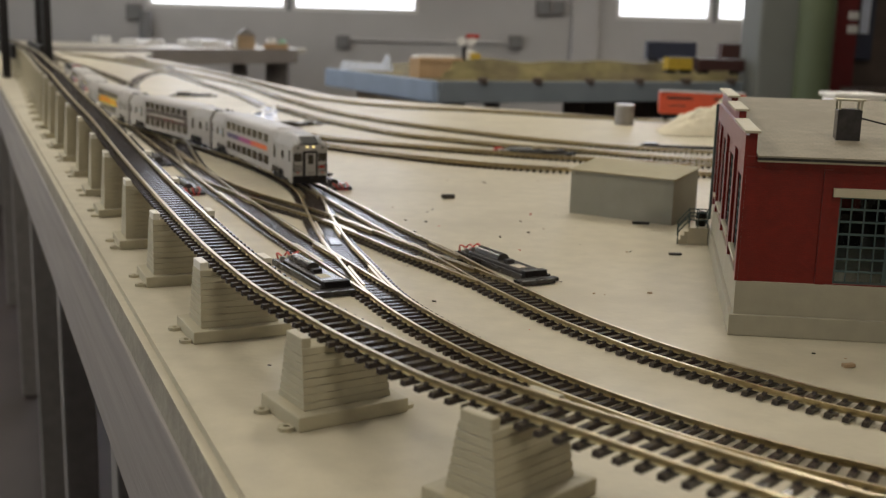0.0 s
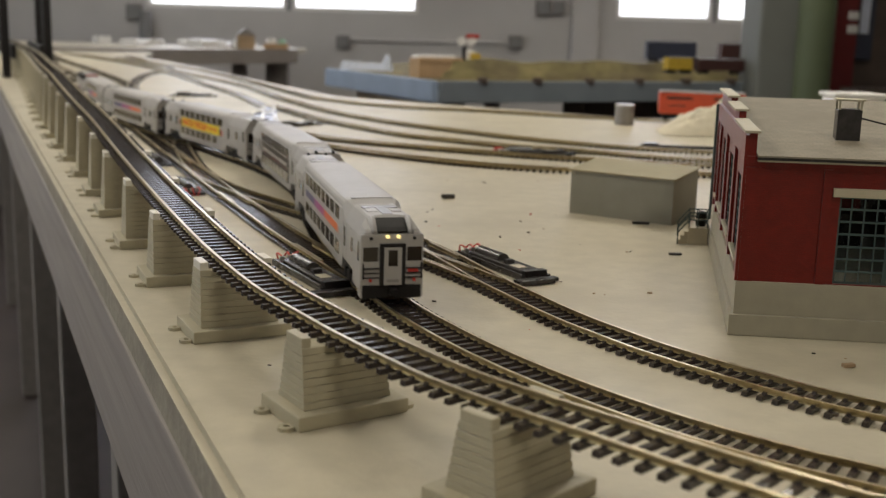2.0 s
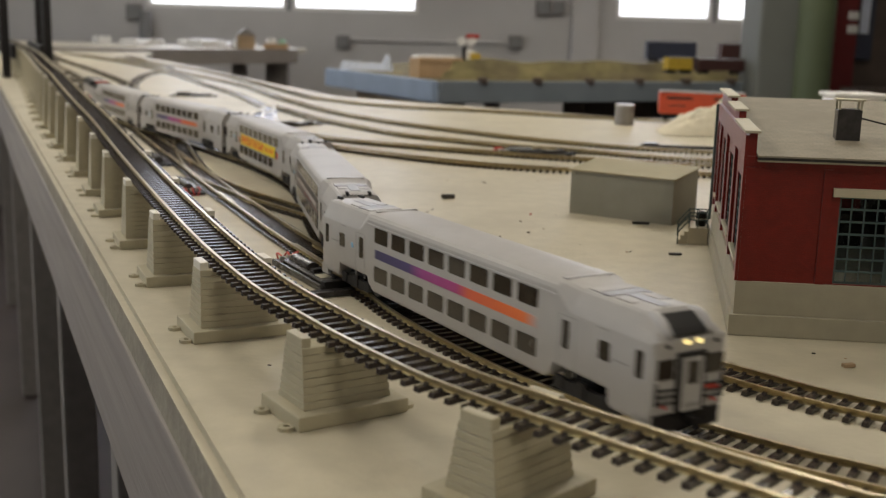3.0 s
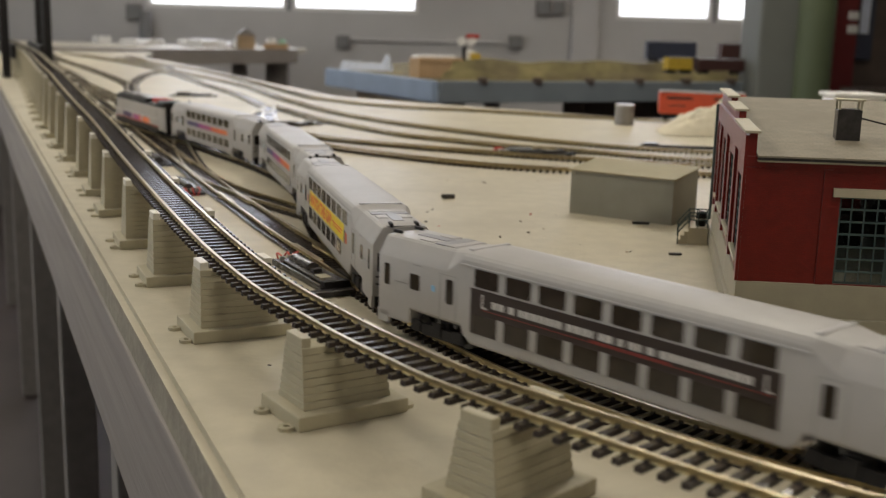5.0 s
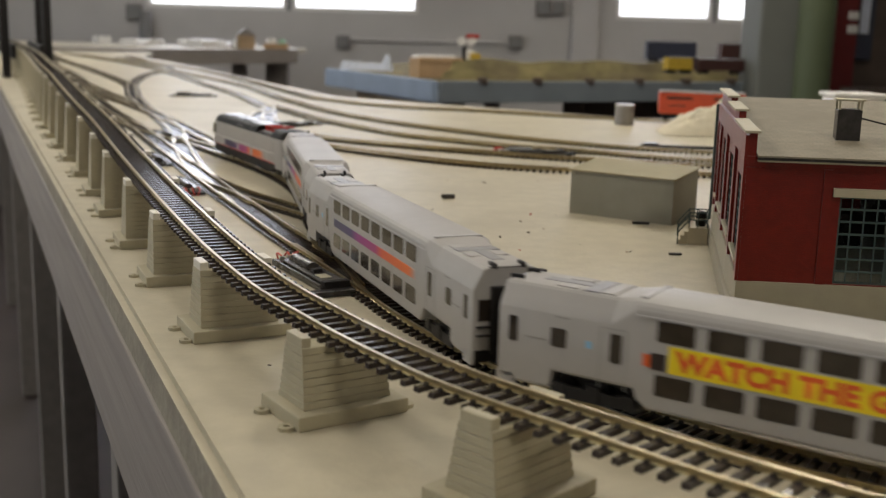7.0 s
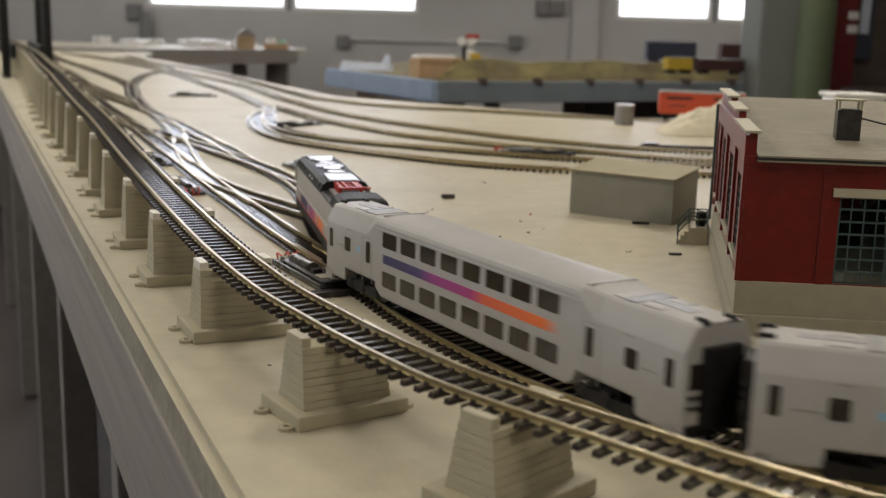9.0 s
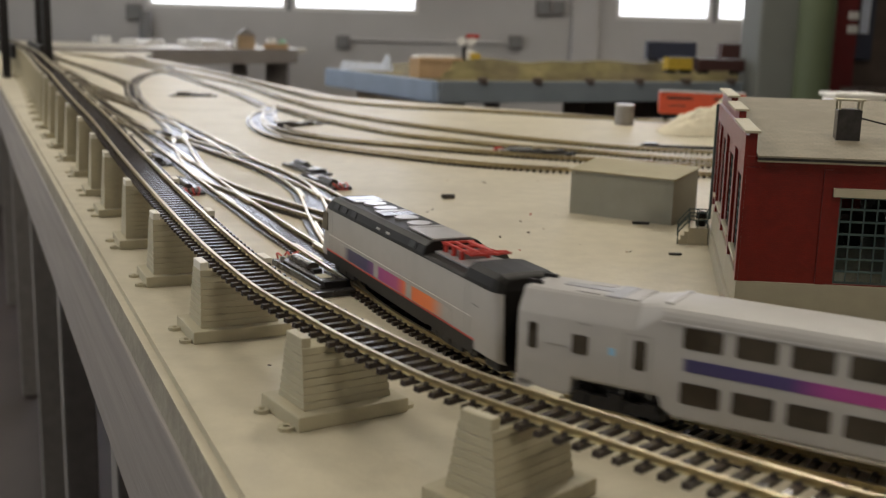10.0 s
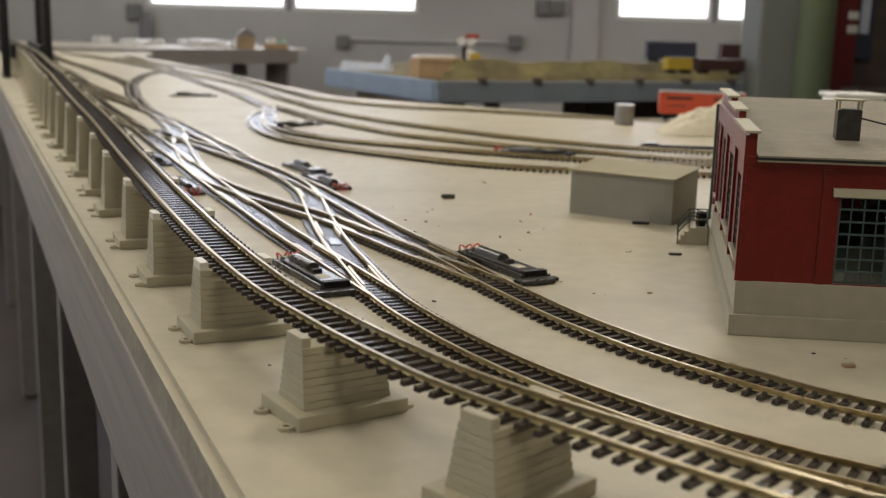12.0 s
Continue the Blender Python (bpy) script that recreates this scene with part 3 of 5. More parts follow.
def cab_front(car):
    """The driving end: door, windows, lamps, black lower panel."""
    bm = bmesh.new()
    add_prism(bm, [(0.1372, 0.0460), (0.1378, 0.0474), (0.1445, 0.0432), (0.1470, 0.0412), (0.1464, 0.0402)], -0.0082, 0.0082)
    part("roof_recess", bm, M["black"], car)
    for sy in (-1, 1):
        bm = bmesh.new()
        add_prism(bm, [(0.1335, 0.0476), (0.1375, 0.0487), (0.1425, 0.0468), (0.1460, 0.0430), (0.1476, 0.0398), (0.1440, 0.0394)], *sorted((sy * 0.0086, sy * 0.0118)))
        bmesh.ops.bevel(bm, geom=bm.edges[:], offset=0.0005, segments=2, affect="EDGES")
        part("nose_cheek", bm, M["roofsilver"], car, smooth=True)
        part("headlight", cyl(0.0010, 0.0010, Matrix.Translation((0.1480, sy * 0.0030, 0.0385)) @ Matrix.Rotation(radians(90), 4, "Y")), M["lamp"], car, "glowing yellow headlight")
        part("marker_lamp", cyl(0.0009, 0.0010, Matrix.Translation((0.1478, sy * 0.0120, 0.0375)) @ Matrix.Rotation(radians(90), 4, "Y")), M["black"], car)
        part("marker_lamp", cyl(0.0009, 0.0010, Matrix.Translation((0.1476, sy * 0.0122, 0.0138)) @ Matrix.Rotation(radians(90), 4, "Y")), M["red"], car)
        for k in range(3):
            z = 0.0150 + 0.0026 * k
            part("grab_rail", box(0.1472, 0.1482, sy * 0.0120 - 0.0045, sy * 0.0120 + 0.0045, z, z + 0.0006), M["black"], car)
        part("post", box(0.1470, 0.1482, sy * 0.0163 - 0.0004, sy * 0.0163 + 0.0004, 0.0145, 0.0235), M["black"], car)
    part("front_sheet", box(0.1460, 0.1474, -0.0172, 0.0172, 0.0108, 0.0398, 0.0007), M["silver"], car)
    part("door_frame", box(0.1470, 0.1486, -0.0072, 0.0072, 0.0110, 0.0345, 0.0005), M["black"], car)
    part("end_door", box(0.1480, 0.1490, -0.0050, 0.0050, 0.0112, 0.0325, 0.0003), M["silver"], car)
    part("door_window", box(0.1486, 0.1492, -0.0026, 0.0026, 0.0220, 0.0310), M["glass"], car)
    part("flag_sticker", box(0.1474, 0.1477, 0.0085, 0.0145, 0.0175, 0.0205), M["red"], car)
    for sy in (-1, 1):
        part("front_window", box(0.1468, 0.1478, sy * 0.0122 - 0.0041, sy * 0.0122 + 0.0041, 0.0245, 0.0325, 0.0003), M["glass"], car)
    part("number_plate", box(0.1488, 0.1492, -0.0034, 0.0034, 0.0128, 0.0146), M["groove"], car, "unreadable number as a grey bar")
    part("pilot", box(0.138, 0.1470, -0.0165, 0.0165, 0.0030, 0.0106, 0.0008), M["black"], car)
    part("coupler_head", box(0.1470, 0.1530, -0.0022, 0.0022, 0.0060, 0.0095, 0.0006), M["black"], car)


LOCO_SIDE = [(0.0150, 0.0075), (0.0172, 0.0090), (0.0172, 0.0372), (0.0169, 0.0388), (0.0152, 0.0424), (0.0122, 0.0442), (0.0050, 0.0447)]


def loco_ring(x, k=1.0, rake=0.0, low=1.0):
    """A cross-section; rake leans its upper part towards the middle, low brings the roof down."""
    out = []
    for w, z in LOCO_SIDE:
        up = max(0.0, z - 0.0150) / 0.0300
        zz = z if z < 0.0375 else 0.0375 + (z - 0.0375) * low
        out.append((x - math.copysign(rake * up ** 2.1, x), w * k, zz))
    return [(a, -w, z) for a, w, z in out] + [(a, w, z) for a, w, z in reversed(out)]


def locomotive():
    lo = base("locomotive", None, "silver and black electric locomotive with a coloured stripe", "locomotive", "cars of the moving train")
    noses = [(0.1250, 0.50, 0.021, 0.55), (0.1246, 0.64, 0.0205, 0.65), (0.1225, 0.80, 0.0195, 0.78), (0.1180, 0.91, 0.0165, 0.92), (0.1110, 0.975, 0.011, 1.0), (0.1010, 1.0, 0.005, 1.0), (0.0940, 1.0, 0.0, 1.0)]
    back = [(0.1262, 0.78, 0.004, 0.70), (0.1256, 0.87, 0.004, 0.78), (0.1238, 0.94, 0.0035, 0.88), (0.1200, 0.985, 0.002, 1.0), (0.1130, 1.0, 0.0, 1.0), (0.0940, 1.0, 0.0, 1.0)]
    well = [(0.0440, 1.0), (0.0452, 0.25), (0.0915, 0.25), (0.0925, 1.0)]     # the roof steps down for the pantograph
    rings = [loco_ring(-x, k, r, lw) for x, k, r, lw in noses] + [loco_ring(x, 1.0, 0.0, lw) for x, lw in well] + [loco_ring(x, k, r, lw) for x, k, r, lw in reversed(back)]
    bm = loft(rings)
    for f in bm.faces:
        c = f.calc_center_median()
        end = len(f.verts) > 4
        if c.z > 0.0374 or end or c.x < -0.1128 or (c.x > 0.1225 and c.z > 0.0245):
            f.material_index = 1
    part("body", bm, [M["silver"], M["darkgrey"]], lo)
    M["lstripe"] = ramp_material("stripe_on_the_locomotive", [(0.0, SILVER), (0.05, SILVER), (0.11, (0.035, 0.03, 0.10)), (0.29, (0.04, 0.035, 0.12)), (0.355, (0.16, 0.05, 0.20)), (0.37, SILVER), (0.40, SILVER), (0.415, (0.34, 0.04, 0.24)), (0.57, (0.42, 0.06, 0.22)), (0.64, (0.78, 0.15, 0.04)), (0.665, SILVER), (0.695, SILVER), (0.71, (0.8, 0.16, 0.03)), (0.85, (0.82, 0.20, 0.05)), (0.95, SILVER)])
    for side in (-1, 1):
        side_panel(lo, "stripe", -0.079, 0.079, 0.0138, 0.0205, side, M["lstripe"], 0.0003, half=0.0172)
        side_panel(lo, "white_line", -0.100, 0.100, 0.0222, 0.0226, side, M["white"], 0.0002, half=0.0172)
        side_panel(lo, "red_line", -0.104, 0.104, 0.0126, 0.0133, side, M["red"], 0.0003, half=0.0172)
        side_panel(lo, "black_sill", -0.104, 0.104, 0.0066, 0.0125, side, M["black"], 0.0001, half=0.0172)
        for sx in (-1, 1):
            wb = bmesh.new()
            add_prism(wb, [(sx * 0.1030, 0.0240), (sx * 0.1155, 0.0240), (sx * 0.1105, 0.0345), (sx * 0.1030, 0.0352)], *sorted((side * 0.0120, side * 0.01745)))
            if sx < 0:
                part("cab_window", wb, M["glass"], lo)
            else:
                wb.free()
                side_panel(lo, "vent_slot", 0.1010, 0.1075, 0.0278, 0.0286, side, M["black"], 0.0002, half=0.0170)
            for a in (0.0945, 0.0990):
                side_panel(lo, "door_edge", sx * a - 0.0002, sx * a + 0.0002, 0.0140, 0.0368, side, M["groove"], 0.0001, half=0.0172)
            part("nose_lamp", cyl(0.0011, 0.0012, Matrix.Translation((sx * 0.1232, side * 0.0088, 0.0215)) @ Matrix.Rotation(radians(90), 4, "Y")), M["white"], lo)
        for x in (-0.088, -0.074, -0.058, 0.030):
            part("side_grille", box(x - 0.0042, x + 0.0042, -0.0005, 0.0005, -0.0017, 0.0017, 0.0, Matrix.Translation((0, side * 0.0161, 0.0406)) @ Matrix.Rotation(radians(side * 25), 4, "X")), M["black"], lo)
        part("side_vent", box(-0.020, -0.016, side * 0.0164 - 0.0006, side * 0.0164 + 0.0006, 0.0395, 0.0404), M["fan"], lo)
        part("side_vent", box(-0.006, -0.002, side * 0.0164 - 0.0006, side * 0.0164 + 0.0006, 0.0395, 0.0404), M["fan"], lo)
    # roof: fan housings, panels, pantograph on red insulators
    for x in (-0.066, -0.050, -0.018, 0.000):
        part("roof_fan", cyl(0.0066, 0.0010, Matrix.Translation((x, 0, 0.0450)), 24), M["fan"], lo)
    for x0, x1 in ((-0.095, -0.081), (-0.037, -0.026), (0.012, 0.042)):
        part("roof_panel", box(x0, x1, -0.0100, 0.0100, 0.0444, 0.0452, 0.0003), M["fan" if x0 > 0 else "machine"], lo)
    for x0, x1 in ((-0.080, -0.0735), (-0.043, -0.038), (0.0075, 0.0115)):
        part("roof_panel", box(x0, x1, -0.0096, 0.0096, 0.0444, 0.0453, 0.0003), M["fan"], lo)
    part("roof_well", box(0.046, 0.091, -0.0110, 0.0110, 0.0385, 0.0402, 0.0003), M["roofpatch"], lo)
    for x in (0.050, 0.059, 0.068):
        for sy in (-1, 1):
            part("insulator", cyl(0.0013, 0.0040, Matrix.Translation((x, sy * 0.007, 0.0420)), 10), M["red"], lo)
    bm = bmesh.new()
    for sy in (-1, 1):
        add_box(bm, 0.048, 0.072, sy * 0.0065 - 0.0006, sy * 0.0065 + 0.0006, 0.0438, 0.0448)
        add_box(bm, 0.052, 0.085, sy * 0.0035 - 0.0006, sy * 0.0035 + 0.0006, 0.0447, 0.0457)
    for x in (0.049, 0.060, 0.071):
        add_box(bm, x - 0.0007, x + 0.0007, -0.0085, 0.0085, 0.0440, 0.0449)
    for x in (0.080, 0.084):
        add_box(bm, x - 0.0006, x + 0.0006, -0.0105, 0.0105, 0.0450, 0.0460)
    part("pantograph", bm, M["red"], lo, "folded red pantograph frame")
    for x in (0.064, 0.086):
        part("roof_box", box(x - 0.0045, x + 0.0045, -0.006, 0.006, 0.0400, 0.0432, 0.0005), M["fan"], lo)
    for sx in (-1, 1):
        bogie(lo, sx * 0.074)
        part("pilot", box(*sorted((sx * 0.108, sx * 0.1225)), -0.0135, 0.0135, 0.0028, 0.0085, 0.0012), M["black"], lo)
        part("coupler", box(*sorted((sx * 0.118, sx * 0.1300)), -0.0016, 0.0016, 0.0062, 0.0088, 0.0004), M["black"], lo)
    part("fuel_tank", box(-0.042, 0.042, -0.0135, 0.0135, 0.0030, 0.0075, 0.001), M["black"], lo)
    return lo


CAB = bilevel("stripe", "silver double-deck cab car with lit headlights and an orange stripe", True)
cab_front(CAB)
DARK = bilevel("dark", "silver double-deck passenger car with a black advert along its side")
AD = bilevel("yellow", "silver double-deck passenger car with a yellow advert along its side")
PLAIN_A = bilevel("stripe", "silver double-deck passenger car with a navy, magenta and orange stripe")
PLAIN_B = bilevel("stripe", "silver double-deck passenger car with a navy, magenta and orange stripe")
LOCO = locomotive()
for c in (CAB, DARK, AD, PLAIN_A, PLAIN_B):
    c.scale = (1.026, 1.0, 0.985)
LOCO.scale = (1.02, 1.0, 1.045)
# each car, how far its middle runs behind that of the first, and its half wheelbase
CONSIST = [(CAB, 0.0, 0.104), (DARK, 0.311, 0.104), (AD, 0.622, 0.104), (PLAIN_A, 0.933, 0.104), (PLAIN_B, 1.244, 0.104), (LOCO, 1.528, 0.075)]


# ---- the brick building ----
def brick_material():
    m = material("small_red_brick", (0.20, 0.011, 0.006), 0.42, 0, 120, 0.14, spec=0.45)
    nt = m.node_tree
    b = nt.nodes["Principled BSDF"]
    tc, sep, add, comb, br, mix, bp = (nt.nodes.new(k) for k in ("ShaderNodeTexCoord", "ShaderNodeSeparateXYZ", "ShaderNodeMath", "ShaderNodeCombineXYZ", "ShaderNodeTexBrick", "ShaderNodeMixRGB", "ShaderNodeBump"))
    nt.links.new(tc.outputs["Object"], sep.inputs[0])
    nt.links.new(sep.outputs[0], add.inputs[0])
    nt.links.new(sep.outputs[1], add.inputs[1])
    nt.links.new(add.outputs[0], comb.inputs[0])
    nt.links.new(sep.outputs[2], comb.inputs[1])
    nt.links.new(comb.outputs[0], br.inputs["Vector"])
    br.inputs["Scale"].default_value = 1.0
    br.inputs["Brick Width"].default_value, br.inputs["Row Height"].default_value, br.inputs["Mortar Size"].default_value = 0.0026, 0.0010, 0.00013
    br.inputs["Color1"].default_value, br.inputs["Color2"].default_value, br.inputs["Mortar"].default_value = (1, 1, 1, 1), (0.78, 0.78, 0.78, 1), (0.55, 0.5, 0.5, 1)
    old = b.inputs["Base Color"].links[0].from_socket
    mix.blend_type = "MULTIPLY"
    mix.inputs[0].default_value = 0.8
    nt.links.new(old, mix.inputs[1])
    nt.links.new(br.outputs[0], mix.inputs[2])
    nt.links.new(mix.outputs[0], b.inputs["Base Color"])
    bp.inputs["Strength"].default_value, bp.inputs["Distance"].default_value = 0.6, 0.0002
    nt.links.new(br.outputs["Fac"], bp.inputs["Height"])
    bp.invert = True
    nt.links.new(bp.outputs[0], b.inputs["Normal"])
    b.inputs["Sheen Weight"].default_value, b.inputs["Sheen Roughness"].default_value = 0.6, 0.25      # sheen standing in for the windows' pale glare on the gable
    b.inputs["Sheen Tint"].default_value = (0.95, 0.9, 0.95, 1)
    return m


def shingle_material():
    m = material("tan_shingle_roof", (0.29, 0.25, 0.185), 0.7, 0, 90, 0.10, second=(0.25, 0.215, 0.16), second_scale=10)
    nt = m.node_tree
    b = nt.nodes["Principled BSDF"]
    tc, br, mix, bp = (nt.nodes.new(k) for k in ("ShaderNodeTexCoord", "ShaderNodeTexBrick", "ShaderNodeMixRGB", "ShaderNodeBump"))
    nt.links.new(tc.outputs["Object"], br.inputs["Vector"])
    br.inputs["Scale"].default_value = 1.0
    br.inputs["Brick Width"].default_value, br.inputs["Row Height"].default_value, br.inputs["Mortar Size"].default_value = 0.006, 0.0042, 0.0002
    br.inputs["Color1"].default_value, br.inputs["Color2"].default_value, br.inputs["Mortar"].default_value = (1, 1, 1, 1), (0.88, 0.88, 0.88, 1), (0.6, 0.6, 0.6, 1)
    old = b.inputs["Base Color"].links[0].from_socket
    mix.blend_type = "MULTIPLY"
    mix.inputs[0].default_value = 0.8
    nt.links.new(old, mix.inputs[1])
    nt.links.new(br.outputs[0], mix.inputs[2])
    nt.links.new(mix.outputs[0], b.inputs["Base Color"])
    bp.inputs["Strength"].default_value, bp.inputs["Distance"].default_value = 0.5, 0.0003
    bp.invert = True
    nt.links.new(br.outputs["Fac"], bp.inputs["Height"])
    nt.links.new(bp.outputs[0], b.inputs["Normal"])
    return m


M["brick"] = brick_material()
M["shingle"] = shingle_material()
M["foundation"] = material("grey_beige_foundation", (0.36, 0.33, 0.25), 0.6, 0, 90, 0.06, 0.2)
M["trim"] = material("stone_trim", (0.50, 0.45, 0.33), 0.55, 0, 120, 0.06)
M["green"] = material("green_window_frame", (0.05, 0.08, 0.078), 0.5, 0, 100, 0.1)
M["shedwall"] = material("grey_shed_siding", (0.27, 0.26, 0.215), 0.6, 0, 60, 0.06)
M["shedroof"] = material("tan_shed_roof", (0.33, 0.285, 0.17), 0.6, 0, 60, 0.07)


def wall_with_holes(bm, x0, x1, z0, z1, holes, y0, y1, tops=None):
    """A wall in the x-z plane between y0 and y1, with rectangular holes, built of blocks."""
    xs = sorted({x0, x1, *[v for h in holes for v in h[:2]]})
    for a, b in zip(xs, xs[1:]):
        cuts = sorted((h[2], h[3]) for h in holes if h[0] <= a + 1e-9 and h[1] >= b - 1e-9)
        z = z0
        for c, d in cuts:
            if c > z + 1e-9:
                add_box(bm, a, b, y0, y1, z, c)
            z = d
        if z1 > z + 1e-9:
            add_box(bm, a, b, y0, y1, z, z1)


def multi_pane(parent, x0, x1, z0, z1, y, nx, nz, axis="x"):
    """Green frame with bars and a pane behind it."""
    def bar(a0, a1, b0, b1, t0, t1):
        return box(a0, a1, t0, t1, b0, b1) if axis == "x" else box(t0, t1, a0, a1, b0, b1)
    w = part("window", bar(x0, x1, z0, z1, y + 0.0022, y + 0.0024), M["pane"], parent)
    w.visible_shadow = False
    for i in range(nx + 1):
        c = x0 + (x1 - x0) * i / nx
        t = 0.0011 if i in (0, nx, nx // 2) else 0.0003
        part("glazing_bar", bar(c - t, c + t, z0, z1, y + 0.0004, y + 0.0020), M["green"], w)
    for i in range(nz + 1):
        c = z0 + (z1 - z0) * i / nz
        t = 0.0010 if i in (0, nz) else 0.0005
        part("glazing_bar", bar(x0, x1, c - t, c + t, y + 0.0005, y + 0.0019), M["green"], w)
    return w


def clear_pane():
    m = bpy.data.materials.new("thin_clear_plastic")
    m.use_nodes = True
    b = m.node_tree.nodes["Principled BSDF"]
    b.inputs["Base Color"].default_value = (0.75, 0.8, 0.8, 1)
    b.inputs["Roughness"].default_value = 0.08
    b.inputs["Transmission Weight"].default_value = 1.0
    b.inputs["IOR"].default_value = 1.1
    return m


M["pane"] = clear_pane()
B_ANG = -5.5
BW, BD = 0.42, 0.272      # length along the front, depth along the gable
SKEW = 0.096              # the gable stands out of square


def building():
    bld = base("brick_engine_house", pose(0.1534, 0.5534, 0, 0, 0, B_ANG), "red brick model workshop with stepped gable and tan roof", "building")
    h0, he = 0.0291, 0.0945
    part("foundation", box(0, BW, 0, BD, 0.0112, h0, 0.0004), M["foundation"], bld)
    part("foundation_ledge", box(-0.0022, BW + 0.002, -0.0022, BD + 0.002, 0, 0.0114, 0.0005), M["foundation"], bld)
    bm = bmesh.new()
    holes = [(0.0490, 0.1010, h0 + 0.0006, 0.0752), (0.152, 0.202, h0 + 0.0006, 0.0752), (0.25, 0.30, h0 + 0.0006, 0.0752)]
    wall_with_holes(bm, 0.0012, BW - 0.001, h0, he, holes, 0.0012, 0.0052)
    bmesh.ops.remove_doubles(bm, verts=bm.verts[:], dist=1e-6)
    part("front_wall", bm, M["brick"], bld)
    for x0, x1 in ((0.0008, 0.0085), (0.040, 0.0445), (0.1075, 0.1145), (BW - 0.012, BW - 0.001)):
        part("pilaster", box(x0, x1, 0.0002, 0.0013, h0, he - 0.0056), M["brick"], bld)
    part("brick_band", box(0.0008, BW - 0.001, 0.0002, 0.0013, he - 0.0055, he), M["brick"], bld)
    for x0, x1, z0, z1 in holes:
        multi_pane(bld, x0, x1, z0, z1, 0.0016, 8, 7)
        part("lintel", box(x0 - 0.0038, x1 + 0.0038, -0.0010, 0.004, z1, z1 + 0.0045, 0.0003), M["trim"], bld)
    # gable end: tall windows between pilasters, a parapet that steps up towards the back
    steps = [(0.0, 0.086, 0.1062), (0.086, 0.166, 0.1116), (0.166, BD, 0.1150)]
    gh = [(0.012, 0.058, 0.0385, 0.0800), (0.086, 0.138, 0.0385, 0.0830), (0.168, 0.216, 0.0385, 0.0850), (0.244, 0.260, 0.0385, 0.0850)]
    bm = bmesh.new()
    wall_with_holes(bm, 0.0012, BD - 0.001, h0, 0.1062, gh, -0.0052, -0.0012)
    for a, b, z in steps[1:]:
        add_box(bm, a, b - 0.001, -0.0052, -0.0012, 0.1062, z)
    bmesh.ops.remove_doubles(bm, verts=bm.verts[:], dist=1e-6)
    bm.transform(Matrix.Rotation(radians(90), 4, "Z"))
    part("gable_wall", bm, M["brick"], bld)
    for a, b in ((0.0006, 0.0095), (0.0705, 0.0800), (0.1510, 0.1600), (0.2290, 0.2380), (BD - 0.009, BD)):
        part("pilaster", box(-0.0007, 0.0013, a, b, h0, 0.0930), M["brick"], bld)
    part("brick_band", box(-0.0007, 0.0013, 0.0006, BD, 0.0930, 0.1050), M["brick"], bld)
    for a, b, z0, z1 in gh:
        multi_pane(bld, a, b, z0, z1, 0.0016, 6 if b - a > 0.03 else 2, 8, "y")
        part("window_sill", box(-0.0012, 0.003, a - 0.002, b + 0.002, z0 - 0.002, z0, 0.0002), M["trim"], bld)
    for a, b, z in steps:
        part("coping", box(-0.0014, 0.0066, a - 0.0012, b - 0.0014, z, z + 0.0014, 0.0003), M["trim"], bld, "pale stone coping")
    part("drain_pipe", cyl(0.0011, 0.088, Matrix.Translation((-0.0016, BD + 0.002, 0.060)), 10), M["green"], bld, "dark green drain pipe")
    # back and far walls, with windows that let the daylight through
    back = [(0.030, 0.075, 0.040, 0.082), (0.105, 0.150, 0.040, 0.082), (0.180, 0.225, 0.040, 0.082), (0.255, 0.300, 0.040, 0.082)]
    bm = bmesh.new()
    wall_with_holes(bm, 0.005, BW - 0.001, h0, he + 0.012, back, BD - 0.0052, BD - 0.0012)
    part("back_wall", bm, M["brick"], bld)
    for x0, x1, z0, z1 in back:
        multi_pane(bld, x0, x1, z0, z1, BD - 0.0045, 5, 6)
    part("end_wall", box(BW - 0.0052, BW - 0.0012, 0.0052, BD - 0.0052, h0, he), M["brick"], bld)
    # roof: a long slope to a ridge near the back, and a short one behind it
    ridge, ry = 0.1112, 0.236

    def roof_z(y):
        return he + (ridge - he) * (y + 0.0045) / (ry + 0.0045)

    for y0, z0, y1, z1 in ((-0.0045, he, ry, ridge), (BD + 0.003, he + 0.0125, ry, ridge)):
        bm = bmesh.new()
        vs = [bm.verts.new(p) for p in ((0.0056, y0, z0), (BW + 0.003, y0, z0), (BW + 0.003, y1, z1), (0.0056, y1, z1))]
        up = [bm.verts.new(v.co + Vector((0, 0, 0.0009))) for v in vs]
        bm.faces.new(vs)
        bm.faces.new(up)
        for i in range(4):
            bm.faces.new((vs[i], vs[(i + 1) % 4], up[(i + 1) % 4], up[i]))
        bmesh.ops.recalc_face_normals(bm, faces=bm.faces[:])
        part("roof_slope", bm, M["shingle"], bld)
    # the shadow line below the roof's edge, made as a dark strip
    part("eave_shadow_line", box(0.0058, BW, -0.0042, -0.0014, he - 0.0014, he - 0.0002, 0.0002), M["machine"], bld, "dark strip standing for the shadow line under the eave")
    part("eave_trim", box(0.0058, BW, -0.0036, -0.0010, he - 0.0024, he - 0.0015, 0.0002), M["trim"], bld)
    # metal stack with a raised lid
    zr = roof_z(0.0535)
    st = part("chimney", box(0.0520, 0.0650, 0.0535, 0.0655, zr, zr + 0.0180, 0.0005), M["machine"], bld, "dark metal chimney with a raised lid")
